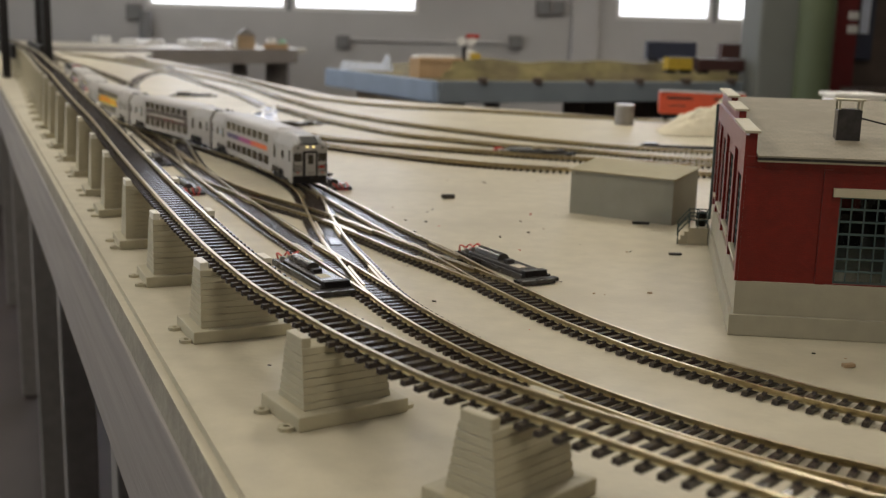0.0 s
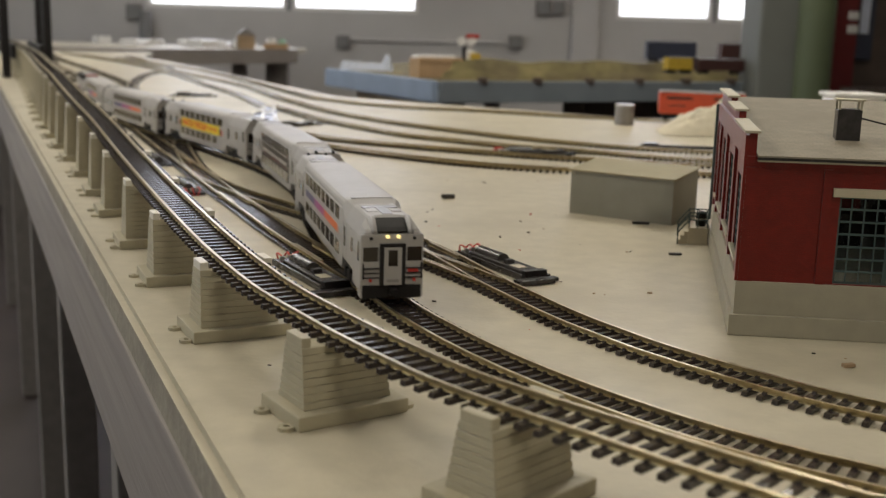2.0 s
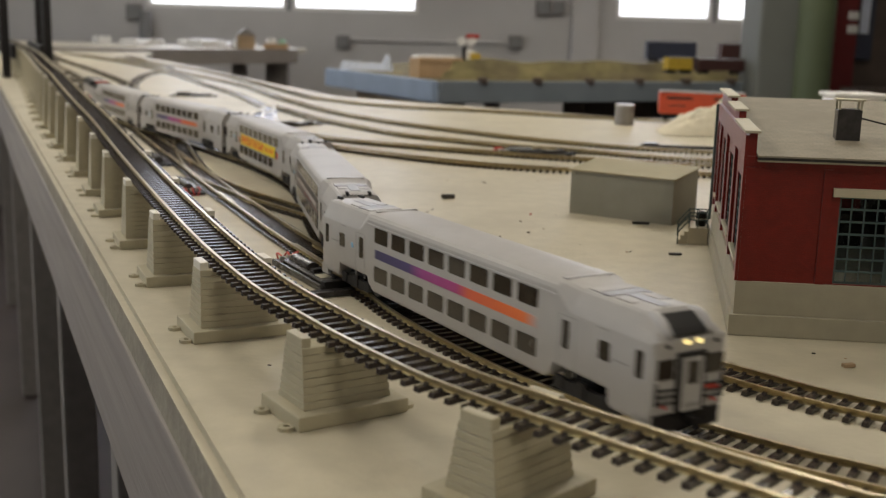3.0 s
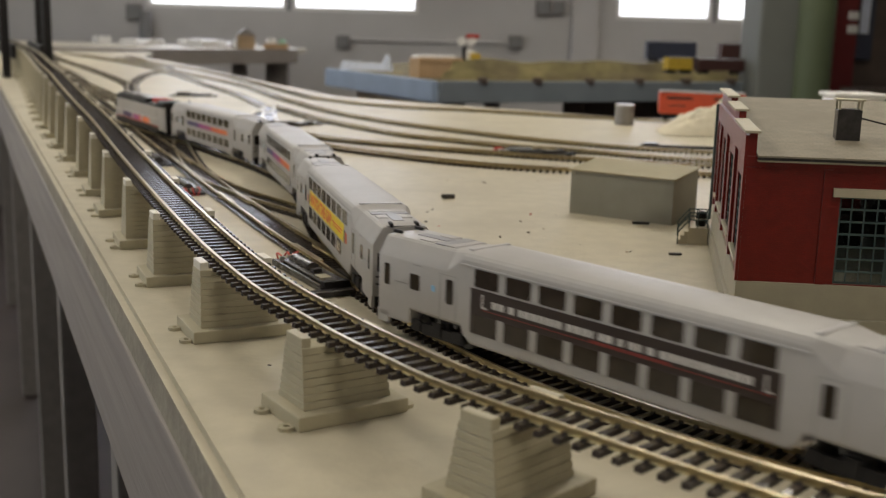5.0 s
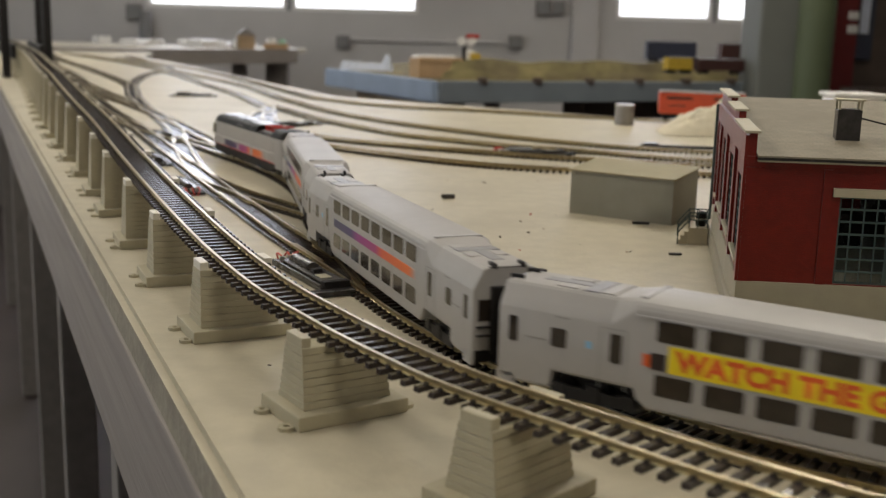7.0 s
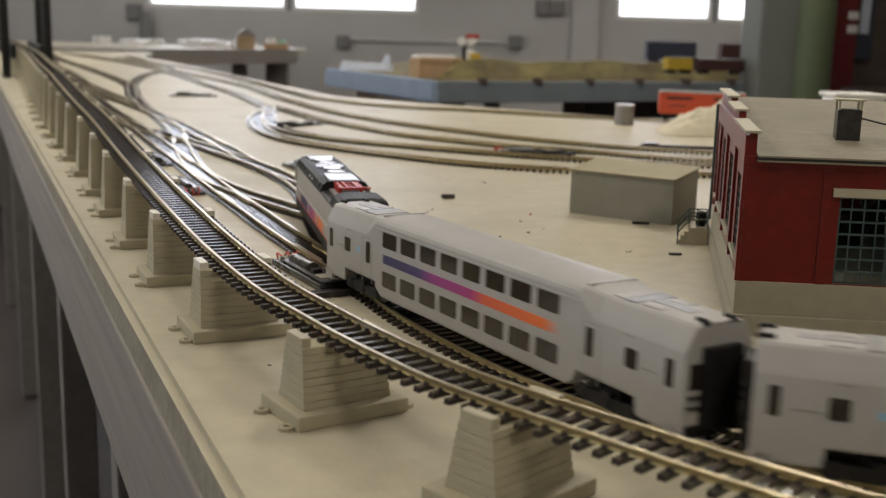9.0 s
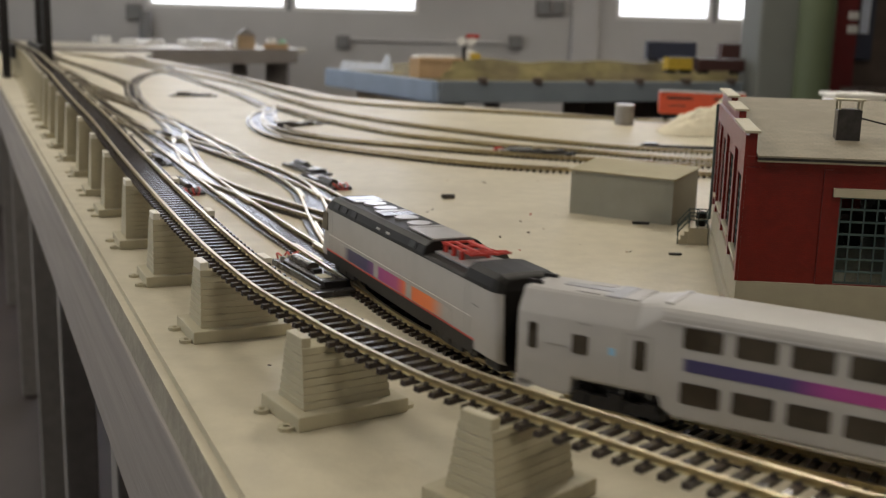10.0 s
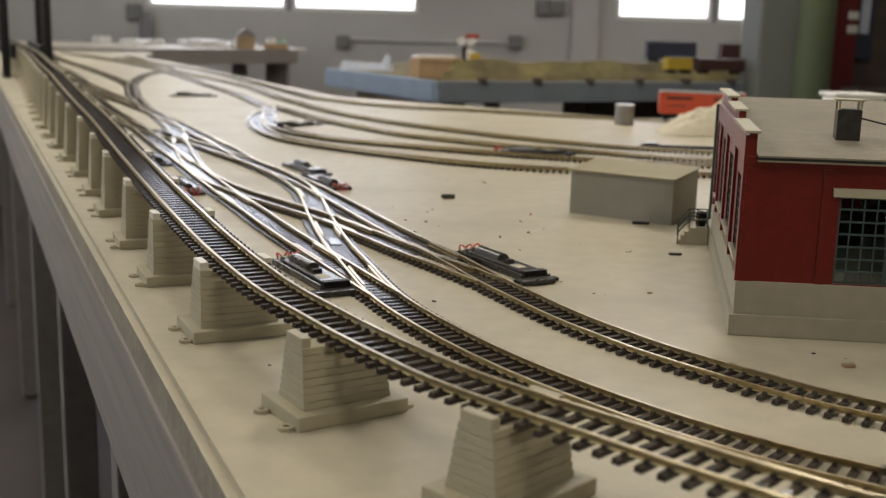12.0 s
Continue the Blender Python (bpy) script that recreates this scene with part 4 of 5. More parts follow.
    for dx in (0.0526, 0.0644):
        for dy in (0.0541, 0.0649):
            part("lid_post", box(dx - 0.0006, dx + 0.0006, dy - 0.0006, dy + 0.0006, zr + 0.0178, zr + 0.0228), M["trim"], st)
    part("lid", box(0.0508, 0.0662, 0.0525, 0.0665, zr + 0.0226, zr + 0.0236, 0.0003), M["trim"], st)
    wire = bmesh.new()
    p0, p1 = Vector((0.0655, 0.060, zr + 0.0130)), Vector((0.125, 0.030, roof_z(0.03) + 0.0022))
    add_cyl(wire, 0.0005, (p1 - p0).length, Matrix.Translation((p0 + p1) / 2) @ (p1 - p0).to_track_quat("Z", "Y").to_matrix().to_4x4(), 8)
    part("stay_wire", wire, M["machine"], st)
    # loading steps beside the gable
    sp = part("loading_steps", box(-0.0175, -0.0030, 0.2500, 0.2700, 0, 0.0128, 0.0004), M["trim"], bld, "small loading platform with green hand rails")
    for i in range(3):
        part("step", box(-0.0206 - 0.0026 * i, -0.0176 - 0.0026 * i, 0.2510, 0.2690, 0, 0.0098 - 0.0032 * i, 0.0002), M["trim"], sp)
    for y in (0.2508, 0.2692):
        for x, z in ((-0.0038, 0.0128), (-0.0110, 0.0128), (-0.0172, 0.0128), (-0.0252, 0.0030)):
            part("rail_post", box(x - 0.0004, x + 0.0004, y - 0.0004, y + 0.0004, z - 0.0010 if z > 0.005 else 0, z + 0.0118), M["green"], sp)
        for dz in (0.0060, 0.0114):
            part("hand_rail", box(-0.0172, -0.0035, y - 0.0004, y + 0.0004, 0.0128 + dz - 0.0004, 0.0128 + dz + 0.0004), M["green"], sp)
            n = math.hypot(0.0080, 0.0098)
            part("hand_rail", box(0, n, -0.0004, 0.0004, -0.0004, 0.0004, 0.0, pose(-0.0252, y, 0.0030 + dz) @ pose(0, 0, 0, 0, -math.degrees(math.atan2(0.0098, 0.0080)), 0)), M["green"], sp)
    part("inner_floor", box(0.0055, BW - 0.006, 0.0055, BD - 0.006, h0, h0 + 0.0006), M["foundation"], bld)
    for x, y, w, h in ((0.070, 0.11, 0.010, 0.022), (0.095, 0.15, 0.007, 0.030), (0.130, 0.09, 0.012, 0.016)):
        part("workbench", box(x - w, x + w, y - 0.008, y + 0.008, h0 + 0.0005, h0 + h, 0.0006), M["machine"], bld, "dark machine inside the workshop")
    lean = Matrix(((1, SKEW, 0, 0), (0, 1, 0, 0), (0, 0, 1, 0), (0, 0, 0, 1)))
    for ob in bld.children_recursive:
        ob.data.transform(lean)
    br = base("small_barrel", bld.matrix_basis @ lean @ Matrix.Translation((-0.0085, 0.2600, 0.0129)), "dark barrel standing on the loading platform", "barrel")
    bm = loft([[(r * math.cos(i * math.tau / 16), r * math.sin(i * math.tau / 16), z) for i in range(16)] for r, z in ((0.0036, 0), (0.0042, 0.004), (0.0042, 0.007), (0.0036, 0.011))])
    part("staves", bm, M["darkgrey"], br, smooth=True)
    part("hoop", cyl(0.0043, 0.0008, Matrix.Translation((0, 0, 0.0055)), 16), M["trim"], br)


building()


def shed():
    s = base("storage_shed", pose(0.1877, 0.8815, 0, 0, 0, 146.0), "small grey ribbed model shed with a tan lean-to roof", "shed")
    L, D, h = 0.0945, 0.052, 0.0375
    bm = bmesh.new()
    n = 44
    def ribs(p0, p1, z_at):
        pts = []
        d = (Vector(p1) - Vector(p0))
        nrm = Vector((d.y, -d.x)).normalized()
        for i in range(n * 2 + 1):
            f = i / (n * 2)
            o = 0.00035 if (i // 1) % 2 else 0.0
            pts.append(Vector(p0) + d * f - nrm * o)
        for a, b in zip(pts, pts[1:]):
            v = [bm.verts.new((a.x, a.y, 0)), bm.verts.new((b.x, b.y, 0)), bm.verts.new((b.x, b.y, z_at(b.y))), bm.verts.new((a.x, a.y, z_at(a.y)))]
            bm.faces.new(v)
    top = lambda y: h - 0.0052 * (-y / D) * -1
    ribs((0, 0), (L, 0), top)
    ribs((L, 0), (L, -D), top)
    ribs((L, -D), (0, -D), top)
    ribs((0, -D), (0, 0), top)
    part("wall", bm, M["shedwall"], s, "ribbed grey siding")
    bm = bmesh.new()
    v = [bm.verts.new((x, y, top(y) + dz)) for dz in (0, 0.0012) for x, y in ((-0.0015, 0.002), (L + 0.0015, 0.002), (L + 0.0015, -D - 0.002), (-0.0015, -D - 0.002))]
    for f in ((0, 1, 2, 3), (7, 6, 5, 4), (0, 4, 5, 1), (1, 5, 6, 2), (2, 6, 7, 3), (3, 7, 4, 0)):
        bm.faces.new([v[i] for i in f])
    bmesh.ops.recalc_face_normals(bm, faces=bm.faces[:])
    part("roof", bm, M["shedroof"], s)
    return s


shed()


# ---- switch motors and crossing hardware ----
def motor(x, y, angle, red_end=True, scale=1.0):
    m = base("switch_motor", pose(x, y, 0.0002, 0, 0, angle), "black plastic switch motor with red wires beside the track", "switch motor", "switch motors")
    part("plate", box(0, 0.086, -0.011, 0.011, 0, 0.0030, 0.0005), M["machine"], m)
    part("cover", box(0.014, 0.080, -0.0075, 0.0075, 0.0028, 0.0052, 0.0008), M["machinetop"], m)
    bm = cyl(0.0046, 0.030, Matrix.Translation((0.030, 0.001, 0.0044)) @ Matrix.Rotation(radians(90), 4, "Y"), 24)
    part("coil", bm, M["machinetop"], m, smooth=False)
    part("lever", box(0.051, 0.056, -0.0030, 0.0030, 0.0050, 0.0070, 0.0006), M["black"], m)
    part("cover_label", box(0.062, 0.072, -0.0048, 0.0022, 0.0051, 0.00535), M["trim"], m)
    part("end_block", box(0.0805, 0.0862, -0.0082, 0.0082, 0.0028, 0.0060, 0.0004), M["black"], m)
    part("side_rib", box(0.004, 0.084, -0.0108, -0.0092, 0.0029, 0.0041, 0.0003), M["machinetop"], m)
    part("throw_bar", box(0.088, 0.094, -0.018, 0.012, 0.0003, 0.0024, 0.0003), M["black"], m)
    part("throw_bar", box(0.0955, 0.099, -0.018, 0.006, 0.0003, 0.0032, 0.0003), M["machine"], m)
    for k in range(4):
        part("fixing_tab", box(0.022 + 0.017 * k, 0.027 + 0.017 * k, 0.0105, 0.0145, 0.0002, 0.0014, 0.0002), M["machine"], m)
    if red_end:
        for k in (-0.005, 0.0, 0.005):
            part("terminal", cyl(0.0018, 0.0030, Matrix.Translation((0.007, k, 0.0044)), 10), M["steel"], m)
            cu = bpy.data.curves.new("wire", "CURVE")
            cu.dimensions, cu.bevel_depth = "3D", 0.0006
            sp = cu.splines.new("BEZIER")
            sp.bezier_points.add(2)
            for bpnt, co in zip(sp.bezier_points, ((0.007, k, 0.0058), (0.000, k * 1.4 + 0.001, 0.0066), (-0.006, k * 0.6, 0.0008))):
                bpnt.co = co
                bpnt.handle_left_type = bpnt.handle_right_type = "AUTO"
            cu.materials.append(M["red"])
            w = new("wire", cu)
            w.parent = m
            tagged(w, "red wire")
    return m


motor(-0.1035, 0.6995, -61)
motor(0.0175, 0.7430, -61)
motor(-0.0985, 1.0250, 118)
motor(-0.1720, 1.2050, -62, False)
motor(-0.2270, 0.9700, 116)
motor(-0.3050, 1.1650, 117, False)
motor(-0.3600, 1.4300, 117, False)
motor(-0.2600, 1.640, 60, False)
motor(-0.585, 2.30, 20, False)
motor(0.066, 1.388, 5)


def guard_rails():
    """Short check rails and frog plates at the switches and the diamond."""
    g = base("switch_hardware", None, "bright check rails and plates of the track switches", "switch rails")
    spots = [(TRAIN_WAY, -0.088, 0.808, 0.055), (TRAIN_WAY, -0.126, 0.985, 0.05), (TRAIN_WAY, -0.048, 0.650, 0.05), (CROSSING, -0.075, 0.822, 0.06), (CROSSING, 0.000, 0.694, 0.05), (SPUR, -0.005, 0.735, 0.05),
             (NEAR_LEAD, -0.085, 0.717, 0.06), (NEAR_LEAD, -0.185, 0.945, 0.06), (CROSSING, -0.35, 1.42, 0.09), (TRAIN_WAY, -0.37, 1.45, 0.09), (NEAR_LEAD, -0.30, 1.22, 0.08), (FAR_LEAD, -0.30, 1.40, 0.08)]
    for ln, x, y, half in spots:
        s = ln.near(x, y)
        for off in (-GAUGE / 2 + 0.0024, GAUGE / 2 - 0.0024):
            part("check_rail", rail_mesh(ln, max(0, s - half / 2), min(ln.length, s + half / 2), off), [M["rail"], M["railtop"]], g)
    for ln, x, y in ((TRAIN_WAY, -0.078, 0.765), (TRAIN_WAY, -0.135, 1.02), (SPUR, 0.004, 0.715), (NEAR_LEAD, -0.06, 0.665)):
        s = ln.near(x, y)
        p, d = ln.at(s), ln.way(s)
        m = Matrix.Translation(p) @ Matrix.Rotation(math.atan2(d.y, d.x), 4, "Z")
        part("tie_plate", box(-0.012, 0.012, -0.004, 0.004, 0.0019, 0.0027, 0.0003, m), M["machinetop"], g)


guard_rails()

# ---- tracks ----
track("ramp_track", RAMP_WAY, "elevated model track with brass rails on dark plastic ties", 0.0, RAMP_WAY.near(0.385, 0.17), [(RAMP_WAY.near(-0.35, 1.10), 99)], pitch=0.0076)
track("main_track", TRAIN_WAY, "curved model track with nickel silver rails on dark ties", 0.0, None, [(TRAIN_WAY.near(-0.17, 1.11), TRAIN_WAY.near(0.3, 0.30))])
track("lead_track", NEAR_LEAD, "model track joining the main line at a switch", 0, None, [(NEAR_LEAD.near(-0.2, 0.976), 99)])
track("crossing_track", CROSSING, "model track crossing over between two lines", 0, None, [(CROSSING.near(-0.19, 0.988), 99)])
track("spur_track", SPUR, "curved model track beside the brick building", 0, None, [(SPUR.near(-0.1, 0.95), SPUR.near(0.26, 0.39))])
track("lead_track", FAR_LEAD, "model track leading to the far yard")
for ln in YARD:
    track("yard_track", ln, "dark model yard track on the pale table")


# ---- the room ----
M["wall"] = material("pale_grey_wall_paint", (0.52, 0.50, 0.485), 0.8, 0, 3, 0.05, 0.1, 20, (0.48, 0.46, 0.445), 0.6)
M["floor"] = material("dark_concrete_floor", (0.04, 0.028, 0.024), 0.6, 0, 6, 0.2, second=(0.028, 0.02, 0.017), second_scale=1)
M["ceiling"] = material("white_ceiling_tile", (0.7, 0.69, 0.67), 0.9, 0, 4, 0.05)
M["framegrey"] = material("grey_window_frame", (0.22, 0.215, 0.215), 0.6)
M["bluefascia"] = material("light_blue_board", (0.29, 0.36, 0.48), 0.6, 0, 8, 0.1)
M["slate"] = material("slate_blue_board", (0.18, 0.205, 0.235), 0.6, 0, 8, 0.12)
M["wood"] = material("raw_wood", (0.36, 0.25, 0.15), 0.7, 0, 12, 0.2)
M["darkwood"] = material("dark_brown_wood", (0.07, 0.05, 0.04), 0.7, 0, 12, 0.2)
M["column"] = material("green_grey_column_paint", (0.13, 0.135, 0.122), 0.7, 0, 5, 0.08)
M["columngreen"] = material("olive_green_paint", (0.08, 0.10, 0.052), 0.6, 0, 6, 0.12)
M["skyglow"] = material("bright_sky_outside", (0.9, 0.9, 0.95), 1.0, emit=(0.95, 0.96, 1.0, 1.6))

WALL_Y = 8.2
ROOM = (-5.0, 5.5, -3.5, WALL_Y)
WINDOWS = [(-2.24, -1.205, 0.258, 1.85), (-1.165, -0.232, 0.258, 1.85), (1.23, 1.94, 0.258, 1.85), (1.97, 2.34, 0.258, 1.85)]
CEIL = 2.1


def room():
    x0, x1, y0, y1 = ROOM
    t = 0.2
    tagged(part("floor", box(x0 - t, x1 + t, y0 - t, y1 + t, FLOOR_Z - 0.1, FLOOR_Z), M["floor"]), "dark worn concrete floor", "floor", kind="structure")
    tagged(part("ceiling", box(x0 - t, x1 + t, y0 - t, y1 + t, CEIL, CEIL + 0.1), M["ceiling"]), "white ceiling", "ceiling", kind="structure")
    bm = bmesh.new()
    wall_with_holes(bm, x0, x1, FLOOR_Z, CEIL, WINDOWS, y1, y1 + t)
    tagged(part("wall_north", bm, M["wall"]), "pale grey painted wall with wide windows", "wall", kind="structure")
    bm = bmesh.new()
    side_holes = [(-2.5, -0.5, 0.2, 1.5), (0.8, 2.8, 0.2, 1.5), (4.0, 6.0, 0.2, 1.5)]
    wall_with_holes(bm, y0, y1, FLOOR_Z, CEIL, side_holes, -x0, -x0 + t)
    bm.transform(Matrix.Rotation(radians(90), 4, "Z"))
    tagged(part("wall_west", bm, M["wall"]), "pale grey painted wall with windows", "wall", kind="structure")
    tagged(part("wall_east", box(x1, x1 + t, y0, y1, FLOOR_Z, CEIL), M["wall"]), "pale grey painted wall", "wall", kind="structure")
    tagged(part("wall_south", box(x0, x1, y0 - t, y0, FLOOR_Z, CEIL), M["wall"]), "pale grey painted wall", "wall", kind="structure")
    for i, (a, b, c, d) in enumerate(WINDOWS):
        w = base(f"window_{i + 1}", None, "bright overexposed window in a grey frame", "window", kind="structure")
        bm = bmesh.new()
        for p in ((a, a + 0.03, c, d), (b - 0.03, b, c, d), (a + 0.03, b - 0.03, c, c + 0.03), (a + 0.03, b - 0.03, d - 0.03, d)):
            add_box(bm, p[0], p[1], WALL_Y + 0.02, WALL_Y + 0.07, p[2], p[3], 0.004)
        part("window_frame", bm, M["white"], w)
        lamp = area_lamp("window_light", look(((a + b) / 2, WALL_Y + 0.10, (c + d) / 2), ((a + b) / 2, 0, (c + d) / 2 - 2.0)), b - a - 0.06, d - c - 0.06, WINDOW_WATTS * (b - a) * (d - c), (0.79, 0.84, 1.0))
    tagged(part("backdrop", box(x0 - 3, x1 + 3, y1 + 1.2, y1 + 1.25, -1, 4.5), M["skyglow"]), "bright white sky outside", "sky", kind="structure")
    for i, (a, b, c, d) in enumerate(side_holes):
        m = look((x0 - 0.05, (a + b) / 2, (c + d) / 2), (3, (a + b) / 2, (c + d) / 2 - 1.0))
        area_lamp("side_window_light", m, b - a, d - c, 5.0 * (b - a) * (d - c), (0.95, 0.97, 1.0))


WINDOW_WATTS = 6.2
room()


def unseen_ceiling_light(x, y, watts):
    c = base("unseen_ceiling_light", pose(x, y, CEIL), "long fluorescent ceiling fixture out of view, added for fill light", "ceiling light", "ceiling lights")
    part("housing", box(-0.16, 0.16, -0.62, 0.62, -0.07, 0, 0.01), M["white"], c)
    area_lamp("unseen_tube_light", pose(x, y, CEIL - 0.085), 0.28, 1.2, watts, (1.0, 0.93, 0.79))


# fixtures out of view, added and spaced to even out the table's light
for x, y, watts in ((-1.9, 1.1, 26), (-1.9, 4.2, 26), (0.7, -0.9, 15), (0.6, 2.3, 22), (1.9, 5.4, 22)):
    unseen_ceiling_light(x, y, watts)


# ---- far side of the room ----
M["scenery"] = material("olive_scenic_ground", (0.17, 0.14, 0.06), 0.9, 0, 14, 0.45, 0.5, second=(0.10, 0.075, 0.05), second_scale=6)
M["tan"] = material("tan_cardboard", (0.45, 0.30, 0.17), 0.8, 0, 20, 0.1)
M["paleblue"] = material("pale_blue_plastic", (0.62, 0.67, 0.80), 0.5, 0, 20, 0.08)
M["maroon"] = material("dark_maroon_paint", (0.055, 0.022, 0.02), 0.5)
M["caryellow"] = material("yellow_boxcar_paint", (0.50, 0.34, 0.04), 0.5)
M["cabred"] = material("red_cabinet_paint", (0.13, 0.010, 0.010), 0.4)
M["boxcar"] = material("orange_red_boxcar_paint", (0.62, 0.085, 0.035), 0.5, 0, 60, 0.08)
M["plaster"] = material("cream_cloth", (0.60, 0.54, 0.41), 0.9, 0, 40, 0.1, 0.5)
M["tin"] = material("dull_tin", (0.30, 0.28, 0.27), 0.4, 0.6, 60, 0.15)
M["navycloth"] = material("dark_navy_panel", (0.03, 0.035, 0.06), 0.5)


def slab(outline, z0, z1):
    bm = bmesh.new()
    a = [bm.verts.new((x, y, z0)) for x, y in outline]
    b = [bm.verts.new((x, y, z1)) for x, y in outline]
    bm.faces.new(b)
    bm.faces.new(list(reversed(a)))
    for i in range(len(a)):
        bm.faces.new((a[i], a[(i + 1) % len(a)], b[(i + 1) % len(a)], b[i]))
    bmesh.ops.recalc_face_normals(bm, faces=bm.faces[:])
    return bm


def board(p, q, z0, z1, t=0.02):
    d = Vector((q[0] - p[0], q[1] - p[1], 0))
    return box(0, d.length, -t, 0, z0, z1, 0.003, Matrix.Translation((p[0], p[1], 0)) @ Matrix.Rotation(math.atan2(d.y, d.x), 4, "Z"))


def blue_table():
    t = base("second_layout_table", None, "second model railway table with blue painted edge boards", "table")
    A, B, C, D, E = (-0.435, 4.05), (-0.027, 3.25), (1.30, 3.95), (1.9, 5.2), (-0.2, 5.2)
    part("table_top", slab((A, B, C, D, E), -0.025, -0.002), M["scenery"], t)
    # left board in a light blue, right board in a darker, greyer blue
    part("edge_board", board(A, B, -0.062, 0.003), M["bluefascia"], t, "pale blue edge board")
    part("edge_board", board(B, C, -0.062, 0.003), M["slate"], t, "darker slate blue edge board")
    for k in range(7):
        f = 0.1 + k * 0.13
        x, y = B[0] + (C[0] - B[0]) * f, B[1] + (C[1] - B[1]) * f
        part("bracket", box(x - 0.015, x + 0.015, y - 0.028, y - 0.008, -0.005, 0.014, 0.003), M["darkwood"], t)
    for x, y in ((0.02, 3.38), (0.42, 3.62), (0.95, 3.9), (-0.28, 4.0), (0.2, 4.9), (1.5, 4.9)):
        part("leg", box(x - 0.035, x + 0.035, y - 0.035, y + 0.035, FLOOR_Z, -0.026, 0.004), M["darkwood"], t)
    part("cross_beam", board((-0.30, 3.98), (0.0, 3.40), -0.14, -0.075, 0.03), M["wood"], t)
    part("cross_beam", board((0.42, 3.66), (1.0, 3.96), -0.16, -0.07, 0.03), M["darkwood"], t)
    part("shelf", slab(((-0.2, 4.05), (0.05, 3.45), (1.1, 4.0), (1.0, 4.7)), -0.50, -0.47), M["wood"], t)
    # low ridge of scenery along the middle
    bm = bmesh.new()
    n = 40
    rows = []
    for i in range(n + 1):
        f = i / n
        x, y = 0.02 + 1.22 * f, 3.52 + 0.60 * f
        h = 0.055 + 0.012 * noise.noise((f * 9, 0, 0)) + 0.006 * noise.noise((f * 40, 3, 0))
        rows.append([bm.verts.new((x + a * 0.45, y + a * -0.9 * -1, z)) for a, z in ((-0.10, -0.001), (-0.07, h * 0.4), (-0.03, h * 0.5), (-0.01, h), (0.12, h * 1.05), (0.3, -0.001))])
    for a, b in zip(rows, rows[1:]):
        for k in range(5):
            bm.faces.new((a[k], b[k], b[k + 1], a[k + 1]))
    bmesh.ops.recalc_face_normals(bm, faces=bm.faces[:])
    tagged(part("scenic_embankment", bm, M["scenery"], smooth=True), "olive brown scenic embankment on the second table", "scenery", kind="stuff")


blue_table()


def small_car(name, x, y, z, ang, L, W, H, mat, label, category="model train car"):
    c = base(name, pose(x, y, z, 0, 0, ang), label, category)
    bm = bmesh.new()
    add_box(bm, -L / 2, L / 2, -W / 2, W / 2, 0.012, H, 0.0015)
    part("body", bm, mat, c)
    bm = bmesh.new()
    add_prism(bm, [(-W / 2 - 0.001, H), (0, H + 0.004), (W / 2 + 0.001, H)], -L / 2, L / 2)
    bm.transform(Matrix.Rotation(radians(90), 4, "Z"))
    part("roof", bm, M["darkgrey"] if mat is not M["boxcar"] else M["tin"], c)
    part("door", box(-L * 0.10, L * 0.10, -W / 2 - 0.0012, -W / 2 + 0.001, 0.013, H - 0.003, 0.0005), mat, c)
    for sx in (-1, 1):
        bm = bmesh.new()
        for dx in (-0.011, 0.011):
            add_cyl(bm, 0.0052, 0.020, Matrix.Translation((sx * L * 0.34 + dx, 0, 0.0052)) @ Matrix.Rotation(radians(90), 4, "X"), 12)
        add_box(bm, sx * L * 0.34 - 0.017, sx * L * 0.34 + 0.017, -0.012, 0.012, 0.006, 0.0125, 0.001)
        part("truck", bm, M["black"], c)
    return c


bc = small_car("boxcar", 0.455, 1.957, RAIL_TOP, -7, 0.150, 0.034, 0.050, M["boxcar"], "orange-red model boxcar standing on the far yard track", "boxcar")
for k, (x0, x1, z) in enumerate(((-0.062, -0.018, 0.038), (0.020, 0.060, 0.038), (-0.058, -0.030, 0.026), (0.030, 0.060, 0.026))):
    part("lettering", box(x0, x1, -0.0178, -0.0168, z, z + 0.0045 if k < 2 else z + 0.002), M["maroon"], bc, "unreadable lettering as dark bars")
small_car("model_locomotive", 0.79, 3.93, 0.058, 8, 0.18, 0.036, 0.072, M["navycloth"], "dark model locomotive on the second table", "model train")
small_car("model_locomotive", 1.035, 3.99, 0.062, 12, 0.12, 0.036, 0.066, M["maroon"], "dark maroon model locomotive on the second table", "model train")
small_car("boxcar", 0.770, 3.69, 0.030, 20, 0.095, 0.034, 0.052, M["caryellow"], "yellow model boxcar on the second table", "boxcar")
small_car("boxcar", 0.925, 3.76, 0.028, 22, 0.19, 0.034, 0.050, M["maroon"], "dark maroon model boxcar on the second table", "boxcar")


def kit_airplane():
    a = base("plastic_kit_sheet", pose(-0.315, 4.02, 0.0), "pale blue and white crumpled plastic packaging on the table edge", "packaging")
    bm = bmesh.new()
    n = 14
    top = []
    for i in range(n + 1):
        f = i / n
        h = 0.028 + 0.012 * abs(noise.noise((f * 7, 1, 0))) + (0.030 if f > 0.9 else 0)
        top.append([(-0.08 + 0.19 * f, -0.035, 0.0), (-0.07 + 0.17 * f, -0.025, h), (-0.07 + 0.17 * f, 0.03, h * 0.9), (-0.08 + 0.19 * f, 0.04, 0)])
    part("sheet", loft(top), M["paleblue"], a)


kit_airplane()
